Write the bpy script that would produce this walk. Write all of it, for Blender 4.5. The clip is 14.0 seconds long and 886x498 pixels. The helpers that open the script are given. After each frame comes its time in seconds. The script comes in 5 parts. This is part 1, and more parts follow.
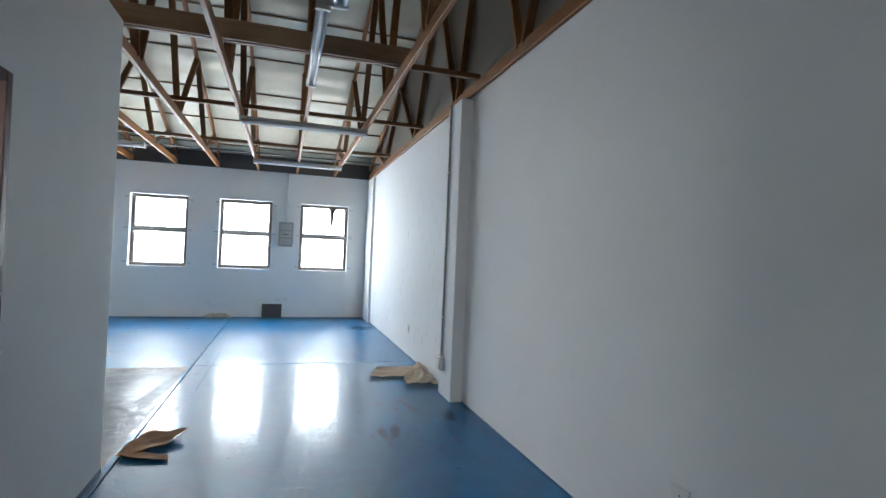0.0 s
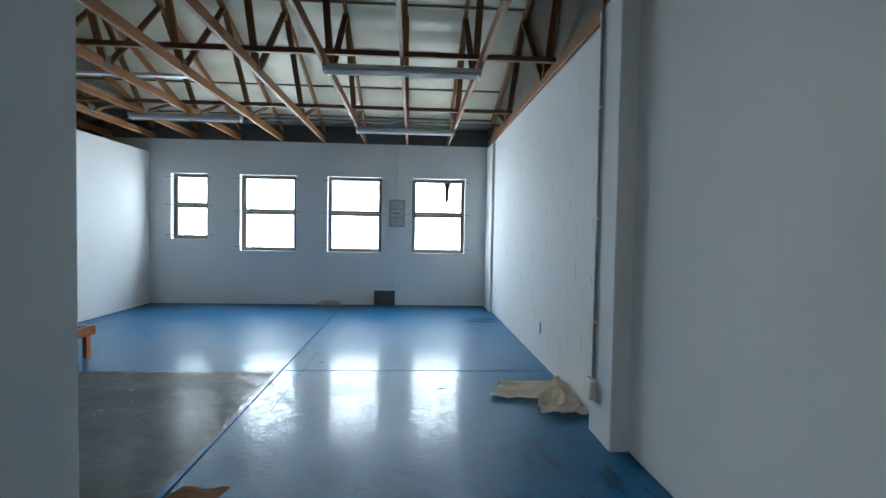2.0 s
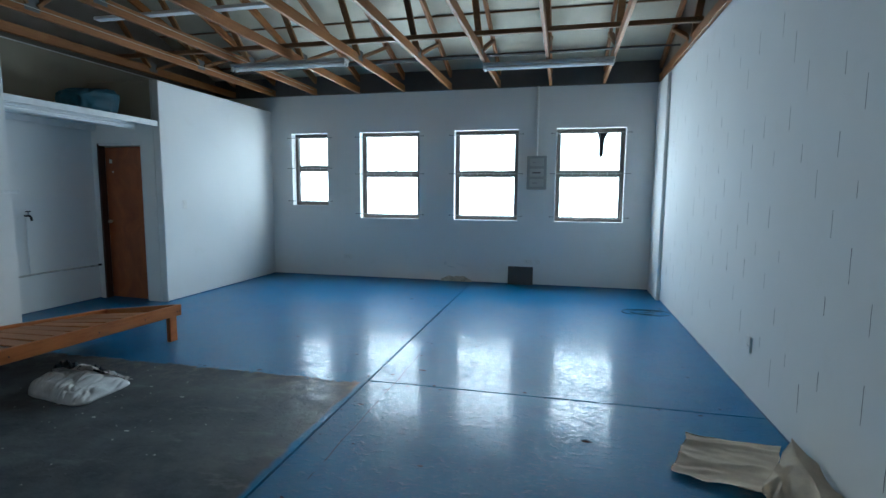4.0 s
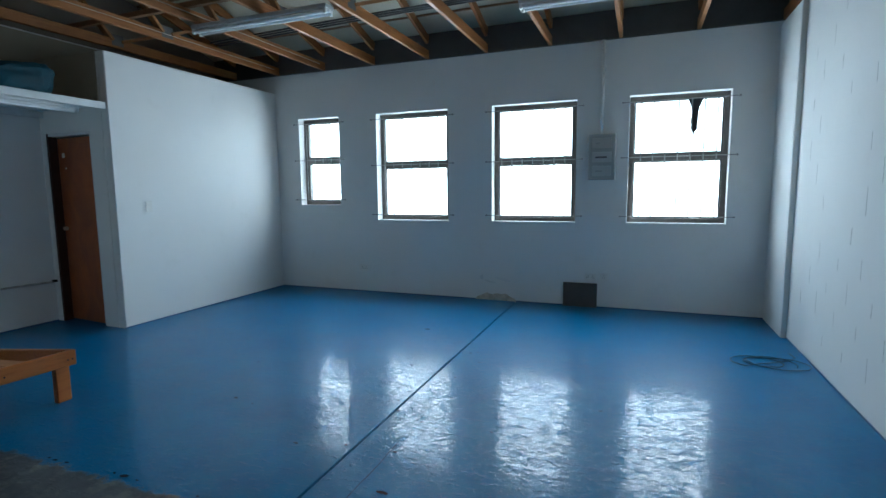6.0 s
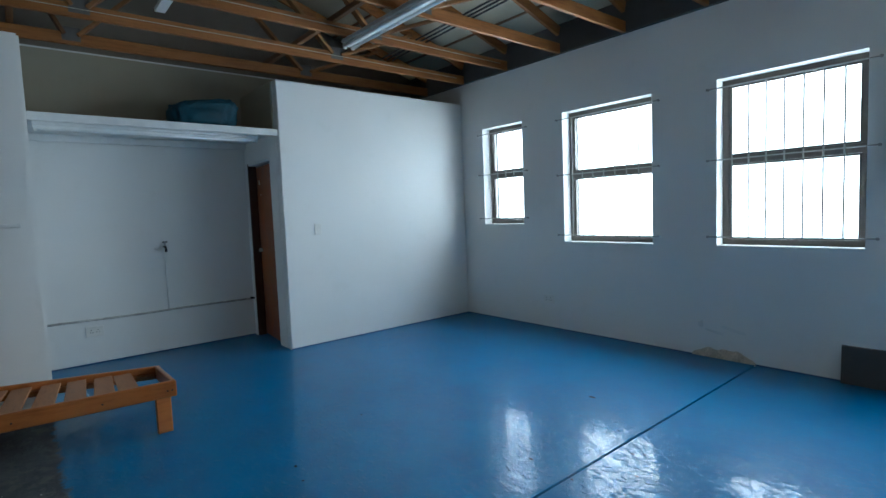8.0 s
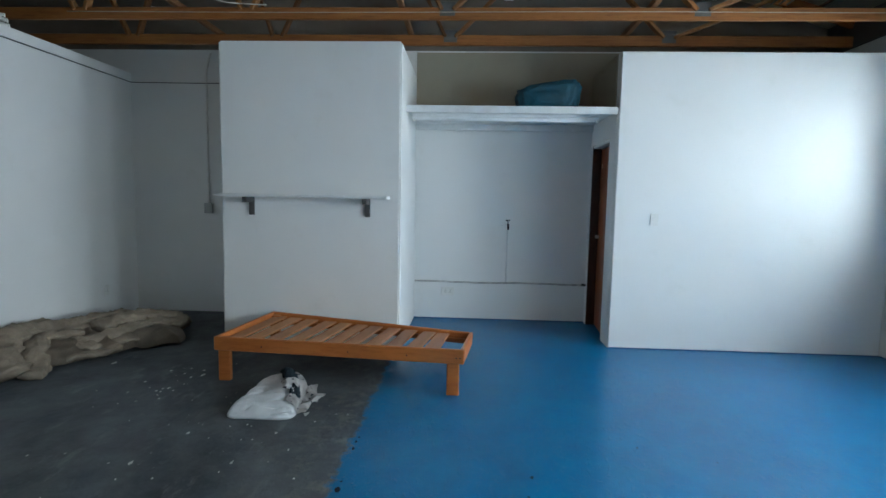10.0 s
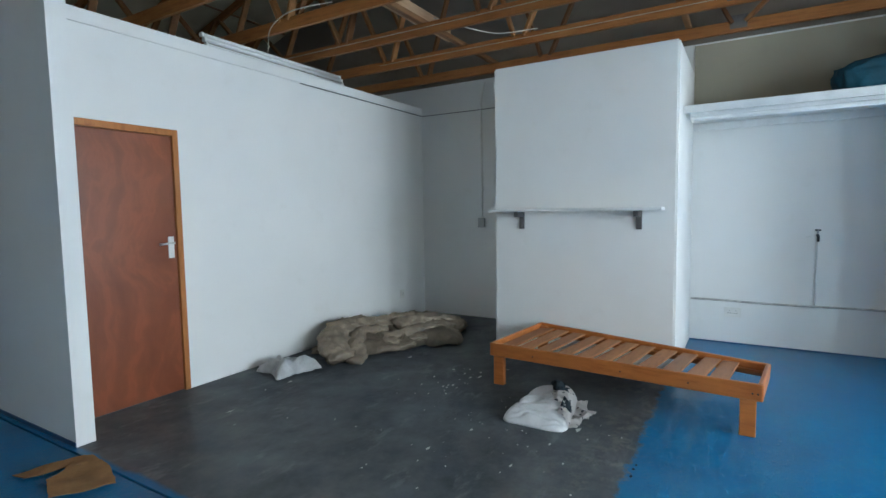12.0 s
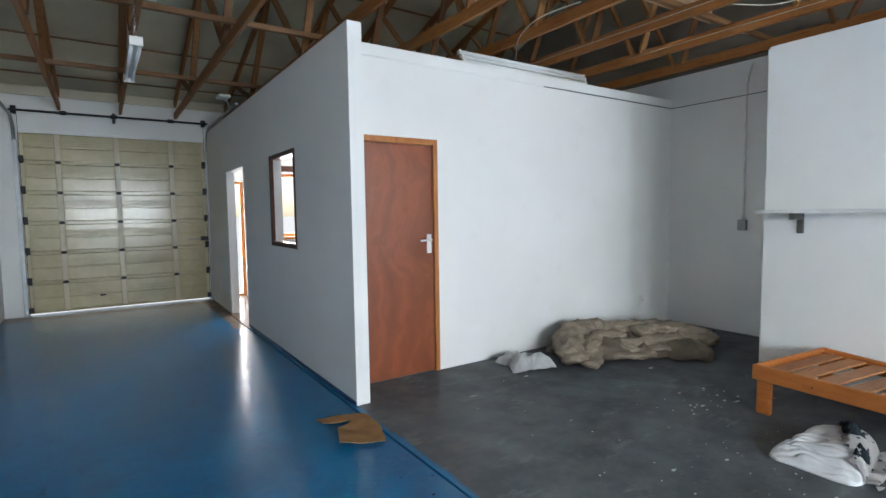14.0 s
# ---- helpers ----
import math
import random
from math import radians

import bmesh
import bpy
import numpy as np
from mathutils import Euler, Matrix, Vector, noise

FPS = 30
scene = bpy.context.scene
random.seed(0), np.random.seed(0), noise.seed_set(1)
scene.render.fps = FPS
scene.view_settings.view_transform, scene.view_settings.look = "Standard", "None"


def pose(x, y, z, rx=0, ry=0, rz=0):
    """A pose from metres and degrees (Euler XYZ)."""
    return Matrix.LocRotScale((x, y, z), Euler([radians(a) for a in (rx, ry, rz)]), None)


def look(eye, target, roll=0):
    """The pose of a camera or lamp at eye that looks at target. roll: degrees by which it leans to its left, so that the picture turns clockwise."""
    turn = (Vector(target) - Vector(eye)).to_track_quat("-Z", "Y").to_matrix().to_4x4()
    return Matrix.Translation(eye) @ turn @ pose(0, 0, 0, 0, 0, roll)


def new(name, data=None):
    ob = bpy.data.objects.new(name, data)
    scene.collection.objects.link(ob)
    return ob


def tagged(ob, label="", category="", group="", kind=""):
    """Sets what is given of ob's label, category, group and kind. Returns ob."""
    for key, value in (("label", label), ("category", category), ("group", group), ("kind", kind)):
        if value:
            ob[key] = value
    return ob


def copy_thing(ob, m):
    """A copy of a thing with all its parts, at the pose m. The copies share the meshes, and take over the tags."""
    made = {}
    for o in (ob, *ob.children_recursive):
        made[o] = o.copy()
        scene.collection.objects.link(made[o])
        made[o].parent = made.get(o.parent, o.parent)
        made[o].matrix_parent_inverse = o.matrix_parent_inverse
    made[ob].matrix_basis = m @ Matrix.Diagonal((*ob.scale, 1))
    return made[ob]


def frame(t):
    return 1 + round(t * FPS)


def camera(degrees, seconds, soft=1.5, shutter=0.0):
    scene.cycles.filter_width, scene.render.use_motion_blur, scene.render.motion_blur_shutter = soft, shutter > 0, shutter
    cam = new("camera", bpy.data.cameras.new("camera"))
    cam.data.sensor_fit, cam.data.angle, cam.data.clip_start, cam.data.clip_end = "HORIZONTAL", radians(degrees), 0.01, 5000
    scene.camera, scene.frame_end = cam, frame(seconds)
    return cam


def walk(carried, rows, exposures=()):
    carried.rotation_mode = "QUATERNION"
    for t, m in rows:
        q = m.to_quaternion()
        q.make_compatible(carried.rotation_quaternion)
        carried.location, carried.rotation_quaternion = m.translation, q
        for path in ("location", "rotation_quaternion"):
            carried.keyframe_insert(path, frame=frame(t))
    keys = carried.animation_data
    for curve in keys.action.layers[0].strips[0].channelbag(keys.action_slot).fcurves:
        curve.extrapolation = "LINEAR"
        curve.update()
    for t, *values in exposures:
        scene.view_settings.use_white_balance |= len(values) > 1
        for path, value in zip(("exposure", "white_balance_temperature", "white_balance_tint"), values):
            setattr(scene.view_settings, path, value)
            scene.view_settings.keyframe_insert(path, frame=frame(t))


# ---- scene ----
cam = camera(82.1, 14.0)
PATH = [
    (0, (0.034, 0.408, 1.433), (0.627, 2.318, 1.46), 2.4),
    (0.5, (0.148, 0.661, 1.445), (0.439, 2.638, 1.375), 2.7),
    (1, (0.202, 1.087, 1.439), (0.462, 3.069, 1.384), 1.2),
    (1.5, (0.291, 1.51, 1.421), (0.513, 3.497, 1.372), 0.7),
    (2, (0.333, 1.947, 1.422), (0.454, 3.942, 1.353), 1.0),
    (2.5, (0.376, 2.352, 1.431), (0.332, 4.347, 1.299), 0.4),
    (3, (0.45, 2.737, 1.439), (0.111, 4.699, 1.25), 1.6),
    (3.5, (0.452, 3.172, 1.442), (0.019, 5.115, 1.248), 1.0),
    (3.7, (0.446, 3.33, 1.43), (0.003, 5.27, 1.223), 0.7),
    (6, (0.466, 5.443, 1.394), (-0.253, 7.295, 1.164), -0.6),
    (6.5, (0.565, 5.879, 1.402), (-0.393, 7.62, 1.179), -0.4),
    (7, (0.61, 6.269, 1.4), (-0.556, 7.881, 1.187), -0.1),
    (7.2, (0.61, 6.393, 1.395), (-0.636, 7.947, 1.216), -0.6),
    (9.3, (0.508, 7.589, 1.392), (-1.42, 8.075, 1.173), -0.7),
    (9.5, (0.477, 7.61, 1.413), (-1.488, 7.914, 1.2), 0.4),
    (10, (0.414, 7.678, 1.392), (-1.575, 7.583, 1.203), 1.1),
    (10.5, (0.404, 7.682, 1.403), (-1.558, 7.349, 1.208), 0.6),
    (11, (0.421, 7.646, 1.406), (-1.483, 7.065, 1.212), 0.1),
    (11.5, (0.421, 7.599, 1.419), (-1.401, 6.793, 1.239), -0.7),
    (12, (0.442, 7.561, 1.427), (-1.27, 6.538, 1.273), -0.9),
    (12.5, (0.451, 7.575, 1.433), (-1.09, 6.307, 1.304), -0.8),
    (13, (0.479, 7.55, 1.441), (-0.93, 6.137, 1.31), -0.7),
    (13.5, (0.498, 7.528, 1.429), (-0.774, 5.99, 1.3), -0.7),
    (14, (0.52, 7.518, 1.442), (-0.586, 5.858, 1.298), -0.8),
]
EXPOSURES = (
    (0.0, 0.45, 6400, 10), (0.5, 0.18, 6300, 9), (1.5, -0.19, 6050, 5), (2.5, -0.38, 5880, 3), (3.5, -0.54, 5580, 0), (6.0, -0.82, 5580, 0), (7.2, -0.82, 5580, 0),
    (9.5, -0.28, 6000, 4), (10.5, 0.08, 5950, 4), (11.0, 0.22, 5980, 4), (12.5, 0.42, 6120, 6), (14.0, 0.72, 6450, 10))
walk(cam, [(t, look(eye, target, roll)) for t, eye, target, roll in PATH], EXPOSURES)

# ---- light ----
world = bpy.data.worlds.new("sky")
scene.world = world
world.use_nodes = True
wn = world.node_tree.nodes
sky = wn.new("ShaderNodeTexSky")
sky.sky_type = "NISHITA"
sky.sun_disc = False
sky.sun_elevation = radians(62)
sky.sun_rotation = radians(200)
wn["Background"].inputs[1].default_value = 0.12
world.node_tree.links.new(sky.outputs[0], wn["Background"].inputs[0])

sun_data = bpy.data.lights.new("sun", "SUN")
sun_data.energy, sun_data.angle, sun_data.color = 3.0, radians(10), (1.0, 0.96, 0.9)
sun = new("sun", sun_data)
sun.matrix_world = look((-6, -14, 30), (0, 0, 0))


def window_light(x0, x1, y, z0, z1, facing, power, colour=(0.84, 0.93, 1.0)):
    """Daylight that stands in a window's opening; facing is -1 towards south, 1 towards north."""
    data = bpy.data.lights.new("window_daylight", "AREA")
    data.shape, data.size, data.size_y = "RECTANGLE", x1 - x0, z1 - z0
    data.energy = power * (x1 - x0) * (z1 - z0)
    data.color = colour
    ob = new("window_daylight", data)
    c = Vector(((x0 + x1) / 2, y, (z0 + z1) / 2))
    ob.matrix_world = look(c, c + Vector((0, facing, 0)))
    return ob


# plan of the place
XE, YN, YS, XW = 1.76, 11.59, -1.97, -5.53   # inner faces of the outer walls
RIDGE = (YN + YS) / 2
PITCH = 0.31
WINDOWS = ((-4.10, -3.44, 1.20, 2.41), (-2.86, -1.84, 1.00, 2.41), (-1.26, -0.25, 1.00, 2.41), (0.32, 1.32, 1.00, 2.41))
NORTH_POWER, OFFICE_POWER = 66.0, 100.0
for a, b, c, d in WINDOWS:
    window_light(a + 0.03, b - 0.03, YN + 0.25, c + 0.03, d - 0.03, -1, NORTH_POWER)
window_light(-1.56, -1.17, YS - 0.17, 0.05, 2.02, 1, 0.33 * OFFICE_POWER, (0.95, 0.97, 1.0))
window_light(-3.28, -2.17, YS - 0.17, 1.05, 2.17, 1, OFFICE_POWER, (0.95, 0.97, 1.0))


# ---- materials ----
def nodes_of(name):
    m = bpy.data.materials.new(name)
    m.use_nodes = True
    t = m.node_tree
    return m, t, t.nodes["Principled BSDF"]


def link(t, a, b):
    t.links.new(a, b)


def noise_node(t, scale, detail=4.0, rough=0.6, coords=None, stretch=None):
    n = t.nodes.new("ShaderNodeTexNoise")
    n.inputs["Scale"].default_value, n.inputs["Detail"].default_value, n.inputs["Roughness"].default_value = scale, detail, rough
    if coords is None:
        coords = t.nodes.new("ShaderNodeTexCoord").outputs["Object"]
    if stretch:
        mp = t.nodes.new("ShaderNodeMapping")
        mp.inputs["Scale"].default_value = stretch
        link(t, coords, mp.inputs["Vector"])
        coords = mp.outputs["Vector"]
    link(t, coords, n.inputs["Vector"])
    return n.outputs["Fac"]


def ramp(t, fac, stops):
    r = t.nodes.new("ShaderNodeValToRGB")
    el = r.color_ramp.elements
    while len(el) < len(stops):
        el.new(0.5)
    for e, (p, c) in zip(el, stops):
        e.position, e.color = p, (*c, 1) if len(c) == 3 else c
    link(t, fac, r.inputs["Fac"])
    return r.outputs["Color"]


def mix(t, fac, a, b, mode="MIX"):
    m = t.nodes.new("ShaderNodeMix")
    m.data_type, m.blend_type = "RGBA", mode
    for v, s in ((fac, m.inputs[0]), (a, m.inputs[6]), (b, m.inputs[7])):
        if isinstance(v, (int, float)):
            s.default_value = v
        elif isinstance(v, tuple):
            s.default_value = (*v, 1)
        else:
            link(t, v, s)
    return m.outputs[2]


def maths(t, op, a, b=None, c=None, clamp=False):
    m = t.nodes.new("ShaderNodeMath")
    m.operation, m.use_clamp = op, clamp
    for v, s in zip((a, b, c), m.inputs):
        if v is None:
            continue
        if isinstance(v, (int, float)):
            s.default_value = v
        else:
            link(t, v, s)
    return m.outputs[0]


def bump(t, bsdf, height, strength, distance, before=None):
    b = t.nodes.new("ShaderNodeBump")
    b.inputs["Strength"].default_value, b.inputs["Distance"].default_value = strength, distance
    link(t, height, b.inputs["Height"])
    if before is not None:
        link(t, before, b.inputs["Normal"])
    link(t, b.outputs["Normal"], bsdf.inputs["Normal"])
    return b.outputs["Normal"]


def plain(name, colour, rough=0.5, metal=0.0, vary=0.08, scale=6.0, grain=60.0, relief=0.15, spec=0.5):
    """A surface with soft stains and fine grain."""
    m, t, p = nodes_of(name)
    big, fine = noise_node(t, scale), noise_node(t, grain, 3.0)
    lo = tuple(max(0.0, c * (1 - 2 * vary)) for c in colour)
    hi = tuple(min(1.0, c * (1 + vary)) for c in colour)
    base = ramp(t, big, ((0.3, lo), (0.7, hi)))
    base = mix(t, vary, base, ramp(t, fine, ((0.35, lo), (0.65, hi))))
    link(t, base, p.inputs["Base Color"])
    r = ramp(t, big, ((0.2, (rough * 0.85,) * 3), (0.8, (min(1, rough * 1.15),) * 3)))
    link(t, r, p.inputs["Roughness"])
    p.inputs["Metallic"].default_value = metal
    p.inputs["Specular IOR Level"].default_value = spec
    if relief:
        bump(t, p, fine, relief, 0.002)
    return m


def wall_paint(name, colour, blocks=0.0, stain=(0.62, 0.6, 0.54), rough=0.75, sheen=0.18):
    """Rolled wall paint over plaster or block: lumps, roller grain, a few scuffs."""
    m, t, p = nodes_of(name)
    co = t.nodes.new("ShaderNodeTexCoord").outputs["Object"]
    big = noise_node(t, 0.7, 3, 0.5, co)
    mid = noise_node(t, 4.0, 5, 0.6, co)
    fine = noise_node(t, 140.0, 3, 0.6, co)
    lo = tuple(c * 0.93 for c in colour)
    base = ramp(t, big, ((0.3, lo), (0.7, colour)))
    scuff = ramp(t, noise_node(t, 9.0, 6, 0.75, co, (1, 1, 0.25)), ((0.72, (0, 0, 0)), (0.84, (1, 1, 1))))
    base = mix(t, maths(t, "MULTIPLY", scuff, 0.35), base, stain)
    low = ramp(t, mid, ((0.6, (0, 0, 0)), (0.8, (1, 1, 1))))
    base = mix(t, maths(t, "MULTIPLY", low, 0.2), base, stain)
    link(t, base, p.inputs["Base Color"])
    p.inputs["Roughness"].default_value = rough
    p.inputs["Specular IOR Level"].default_value = sheen
    n = bump(t, p, mid, 0.18, 0.012)
    n = bump(t, p, fine, 0.25, 0.0012, n)
    if blocks:
        sep = t.nodes.new("ShaderNodeSeparateXYZ")
        link(t, co, sep.inputs[0])
        com = t.nodes.new("ShaderNodeCombineXYZ")
        link(t, sep.outputs[1], com.inputs[0])
        link(t, sep.outputs[2], com.inputs[1])
        br = t.nodes.new("ShaderNodeTexBrick")
        br.inputs["Scale"].default_value = 1.0
        br.inputs["Brick Width"].default_value, br.inputs["Row Height"].default_value = 0.4, 0.2
        br.inputs["Mortar Size"].default_value, br.inputs["Mortar Smooth"].default_value = 0.004, 0.4
        link(t, com.outputs[0], br.inputs["Vector"])
        worn = ramp(t, noise_node(t, 1.6, 3, 0.6, co), ((0.42, (0, 0, 0)), (0.62, (1, 1, 1))))
        h = maths(t, "MULTIPLY", br.outputs["Fac"], worn)
        h = maths(t, "SUBTRACT", 1.0, h)
        bump(t, p, h, blocks, 0.004, n)
    return m


def wood(name, light, dark, rough=0.55, along=(6, 0.5, 6), knots=True, tint=0.35):
    m, t, p = nodes_of(name)
    co = t.nodes.new("ShaderNodeTexCoord").outputs["Object"]
    g = noise_node(t, 7.0, 6, 0.65, co, along)
    fine = noise_node(t, 40.0, 4, 0.6, co, along)
    base = ramp(t, g, ((0.25, dark), (0.5, light), (0.75, tuple(min(1, c * 1.15) for c in light))))
    base = mix(t, 0.25, base, ramp(t, fine, ((0.3, dark), (0.7, light))))
    if knots:
        k = t.nodes.new("ShaderNodeTexVoronoi")
        k.inputs["Scale"].default_value = 2.2
        link(t, co, k.inputs["Vector"])
        kk = ramp(t, k.outputs["Distance"], ((0.03, (1, 1, 1)), (0.1, (0, 0, 0))))
        base = mix(t, maths(t, "MULTIPLY", kk, 0.75), base, tuple(c * 0.35 for c in dark))
    rnd = t.nodes.new("ShaderNodeObjectInfo").outputs["Random"]
    base = mix(t, maths(t, "MULTIPLY", rnd, tint), base, tuple(c * 0.75 for c in dark))
    link(t, base, p.inputs["Base Color"])
    p.inputs["Roughness"].default_value = rough
    p.inputs["Specular IOR Level"].default_value = 0.35
    bump(t, p, fine, 0.25, 0.002)
    return m


def veneer_door(name, light, dark):
    """Rotary-cut veneer with flame-shaped figure under old varnish."""
    m, t, p = nodes_of(name)
    co = t.nodes.new("ShaderNodeTexCoord").outputs["Object"]
    warp = t.nodes.new("ShaderNodeTexNoise")
    warp.inputs["Scale"].default_value = 1.3
    link(t, co, warp.inputs["Vector"])
    add = t.nodes.new("ShaderNodeVectorMath")
    add.operation = "MULTIPLY_ADD"
    link(t, warp.outputs["Color"], add.inputs[0])
    add.inputs[1].default_value = (0.7, 0.7, 0.7)
    link(t, co, add.inputs[2])
    g = noise_node(t, 2.6, 4, 0.55, add.outputs[0], (2.6, 2.6, 0.7))
    f = noise_node(t, 60.0, 3, 0.6, co, (3.0, 3.0, 0.4))
    base = ramp(t, g, ((0.3, dark), (0.52, light), (0.6, tuple(c * 1.22 for c in light)), (0.72, light)))
    base = mix(t, 0.2, base, ramp(t, f, ((0.3, dark), (0.7, light))))
    link(t, base, p.inputs["Base Color"])
    link(t, ramp(t, g, ((0.3, (0.32,) * 3), (0.7, (0.48,) * 3))), p.inputs["Roughness"])
    bump(t, p, f, 0.1, 0.001)
    return m


COAT = 0.68   # share of the floor that still carries its hard glossy skin


def floor_paint(name):
    """Glossy blue floor paint over uneven screed, bare grey concrete where it was never painted."""
    m, t, p = nodes_of(name)
    co = t.nodes.new("ShaderNodeTexCoord").outputs["Object"]
    sep = t.nodes.new("ShaderNodeSeparateXYZ")
    link(t, co, sep.inputs[0])
    x, y = sep.outputs[0], sep.outputs[1]
    big = noise_node(t, 0.9, 4, 0.6, co)
    mid = noise_node(t, 5.0, 6, 0.65, co)
    fine = noise_node(t, 45.0, 5, 0.7, co)
    edge = maths(t, "MULTIPLY", maths(t, "SUBTRACT", noise_node(t, 9.0, 6, 0.75, co), 0.5), 0.22)
    soft = maths(t, "MULTIPLY", maths(t, "SUBTRACT", noise_node(t, 3.0, 3, 0.6, co), 0.5), 0.10)

    def below(v, limit, width, wob):
        a = maths(t, "SUBTRACT", limit, v)
        a = maths(t, "ADD", a, wob)
        return maths(t, "DIVIDE", a, width, None, True)

    bare = maths(t, "MULTIPLY", below(x, -0.985, 0.03, soft), below(y, 7.05, 0.03, edge))
    above = below(maths(t, "MULTIPLY", y, -1.0), -3.2, 0.02, soft)
    bare = maths(t, "MULTIPLY", bare, above)
    brown = maths(t, "MULTIPLY", below(x, -0.80, 0.03, soft), below(y, 0.76, 0.02, soft))
    brown2 = maths(t, "MULTIPLY", below(y, -1.38, 0.35, edge), 0.75)
    brown = maths(t, "MAXIMUM", brown, brown2)

    blue = ramp(t, big, ((0.25, (0.003, 0.118, 0.278)), (0.75, (0.004, 0.170, 0.368))))
    blue = mix(t, 0.35, blue, ramp(t, mid, ((0.3, (0.003, 0.086, 0.218)), (0.7, (0.006, 0.172, 0.372)))))
    chips = ramp(t, noise_node(t, 24.0, 6, 0.8, co, (1.5, 0.8, 1)), ((0.715, (0, 0, 0)), (0.735, (1, 1, 1))))
    zone = ramp(t, noise_node(t, 1.1, 2, 0.5, co), ((0.45, (0, 0, 0)), (0.62, (1, 1, 1))))
    chips = maths(t, "MULTIPLY", chips, zone)
    blue = mix(t, maths(t, "MULTIPLY", chips, 0.6), blue, (0.006, 0.045, 0.085))
    drag = ramp(t, noise_node(t, 2.6, 6, 0.75, co, (2.6, 0.8, 1)), ((0.66, (0, 0, 0)), (0.80, (1, 1, 1))))
    blue = mix(t, maths(t, "MULTIPLY", drag, 0.45), blue, (0.010, 0.075, 0.15))

    span = maths(t, "MULTIPLY", below(maths(t, "MULTIPLY", x, -1.0), -0.5, 0.3, soft), below(y, 5.5, 0.4, edge))
    span = maths(t, "MULTIPLY", span, below(maths(t, "MULTIPLY", y, -1.0), -3.7, 0.5, edge))
    scuffs = ramp(t, noise_node(t, 2.4, 4, 0.6, co, (3.2, 0.9, 1)), ((0.54, (0, 0, 0)), (0.64, (1, 1, 1))))
    scuffs = maths(t, "MULTIPLY", scuffs, span)
    blue = mix(t, maths(t, "MULTIPLY", scuffs, 0.75), blue, (0.008, 0.045, 0.080))

    dust = maths(t, "MULTIPLY", below(y, 0.2, 1.6, soft), 0.30)
    blue = mix(t, dust, blue, (0.105, 0.130, 0.165))

    grey = ramp(t, mid, ((0.25, (0.044, 0.050, 0.056)), (0.75, (0.112, 0.123, 0.134))))
    grey = mix(t, 0.4, grey, ramp(t, noise_node(t, 1.3, 5, 0.7, co), ((0.36, (0.034, 0.040, 0.047)), (0.64, (0.190, 0.203, 0.215)))))
    worn = maths(t, "MULTIPLY", below(maths(t, "MULTIPLY", y, -1.0), -6.45, 0.5, edge), ramp(t, noise_node(t, 7.0, 5, 0.7, co), ((0.5, (0, 0, 0)), (0.6, (1, 1, 1)))))
    grey = mix(t, maths(t, "MULTIPLY", worn, 0.6), grey, (0.18, 0.172, 0.155))
    smear = ramp(t, noise_node(t, 3.2, 6, 0.75, co, (0.7, 1.6, 1)), ((0.56, (0, 0, 0)), (0.70, (1, 1, 1))))
    grey = mix(t, maths(t, "MULTIPLY", smear, 0.5), grey, (0.24, 0.25, 0.255))
    damp = ramp(t, noise_node(t, 1.7, 5, 0.7, co), ((0.30, (1, 1, 1)), (0.42, (0, 0, 0))))
    grey = mix(t, maths(t, "MULTIPLY", damp, 0.5), grey, (0.032, 0.033, 0.036))
    spots = ramp(t, noise_node(t, 17.0, 5, 0.85, co), ((0.755, (0, 0, 0)), (0.775, (1, 1, 1))))
    grey = mix(t, maths(t, "MULTIPLY", spots, 0.7), grey, (0.42, 0.42, 0.40))
    tan = ramp(t, mid, ((0.3, (0.10, 0.068, 0.045)), (0.7, (0.17, 0.12, 0.085))))

    base = mix(t, bare, blue, grey)
    base = mix(t, brown, base, tan)
    link(t, base, p.inputs["Base Color"])
    dull = maths(t, "MAXIMUM", bare, brown)
    # a dull body under a thin hard skin of paint; the skin carries the trowel marks
    body = maths(t, "ADD", maths(t, "MULTIPLY", mid, 0.14), 0.26)
    matt = maths(t, "ADD", maths(t, "MULTIPLY", noise_node(t, 3.4, 5, 0.7, co), 0.35), 0.45)
    rr = t.nodes.new("ShaderNodeMix")
    link(t, dull, rr.inputs[0])
    link(t, body, rr.inputs[2])
    link(t, matt, rr.inputs[3])
    link(t, rr.outputs[0], p.inputs["Roughness"])
    link(t, maths(t, "ADD", 0.05, maths(t, "MULTIPLY", dull, 0.04)), p.inputs["Specular IOR Level"])

    loss = maths(t, "MAXIMUM", chips, maths(t, "MULTIPLY", scuffs, 0.8))
    polish = maths(t, "MULTIPLY", below(maths(t, "MULTIPLY", x, -1.0), 2.3, 1.0, edge), 0.75)
    polish = maths(t, "MULTIPLY", polish, ramp(t, noise_node(t, 6.0, 5, 0.7, co), ((0.40, (0.25, 0.25, 0.25)), (0.60, (1, 1, 1)))))
    skin = mix(t, dull, (1.0, 1.0, 1.0), polish)
    skin = maths(t, "MULTIPLY", skin, maths(t, "SUBTRACT", 1.0, loss))
    link(t, maths(t, "MULTIPLY", skin, COAT), p.inputs["Coat Weight"])
    p.inputs["Coat IOR"].default_value = 1.45
    link(t, maths(t, "ADD", maths(t, "MULTIPLY", mid, 0.09), 0.035), p.inputs["Coat Roughness"])

    near_joint = below(maths(t, "MULTIPLY", y, -1.0), -4.2, 1.6, edge)
    zone_b = ramp(t, noise_node(t, 0.8, 3, 0.6, co), ((0.34, (0.35, 0.35, 0.35)), (0.58, (1, 1, 1))))
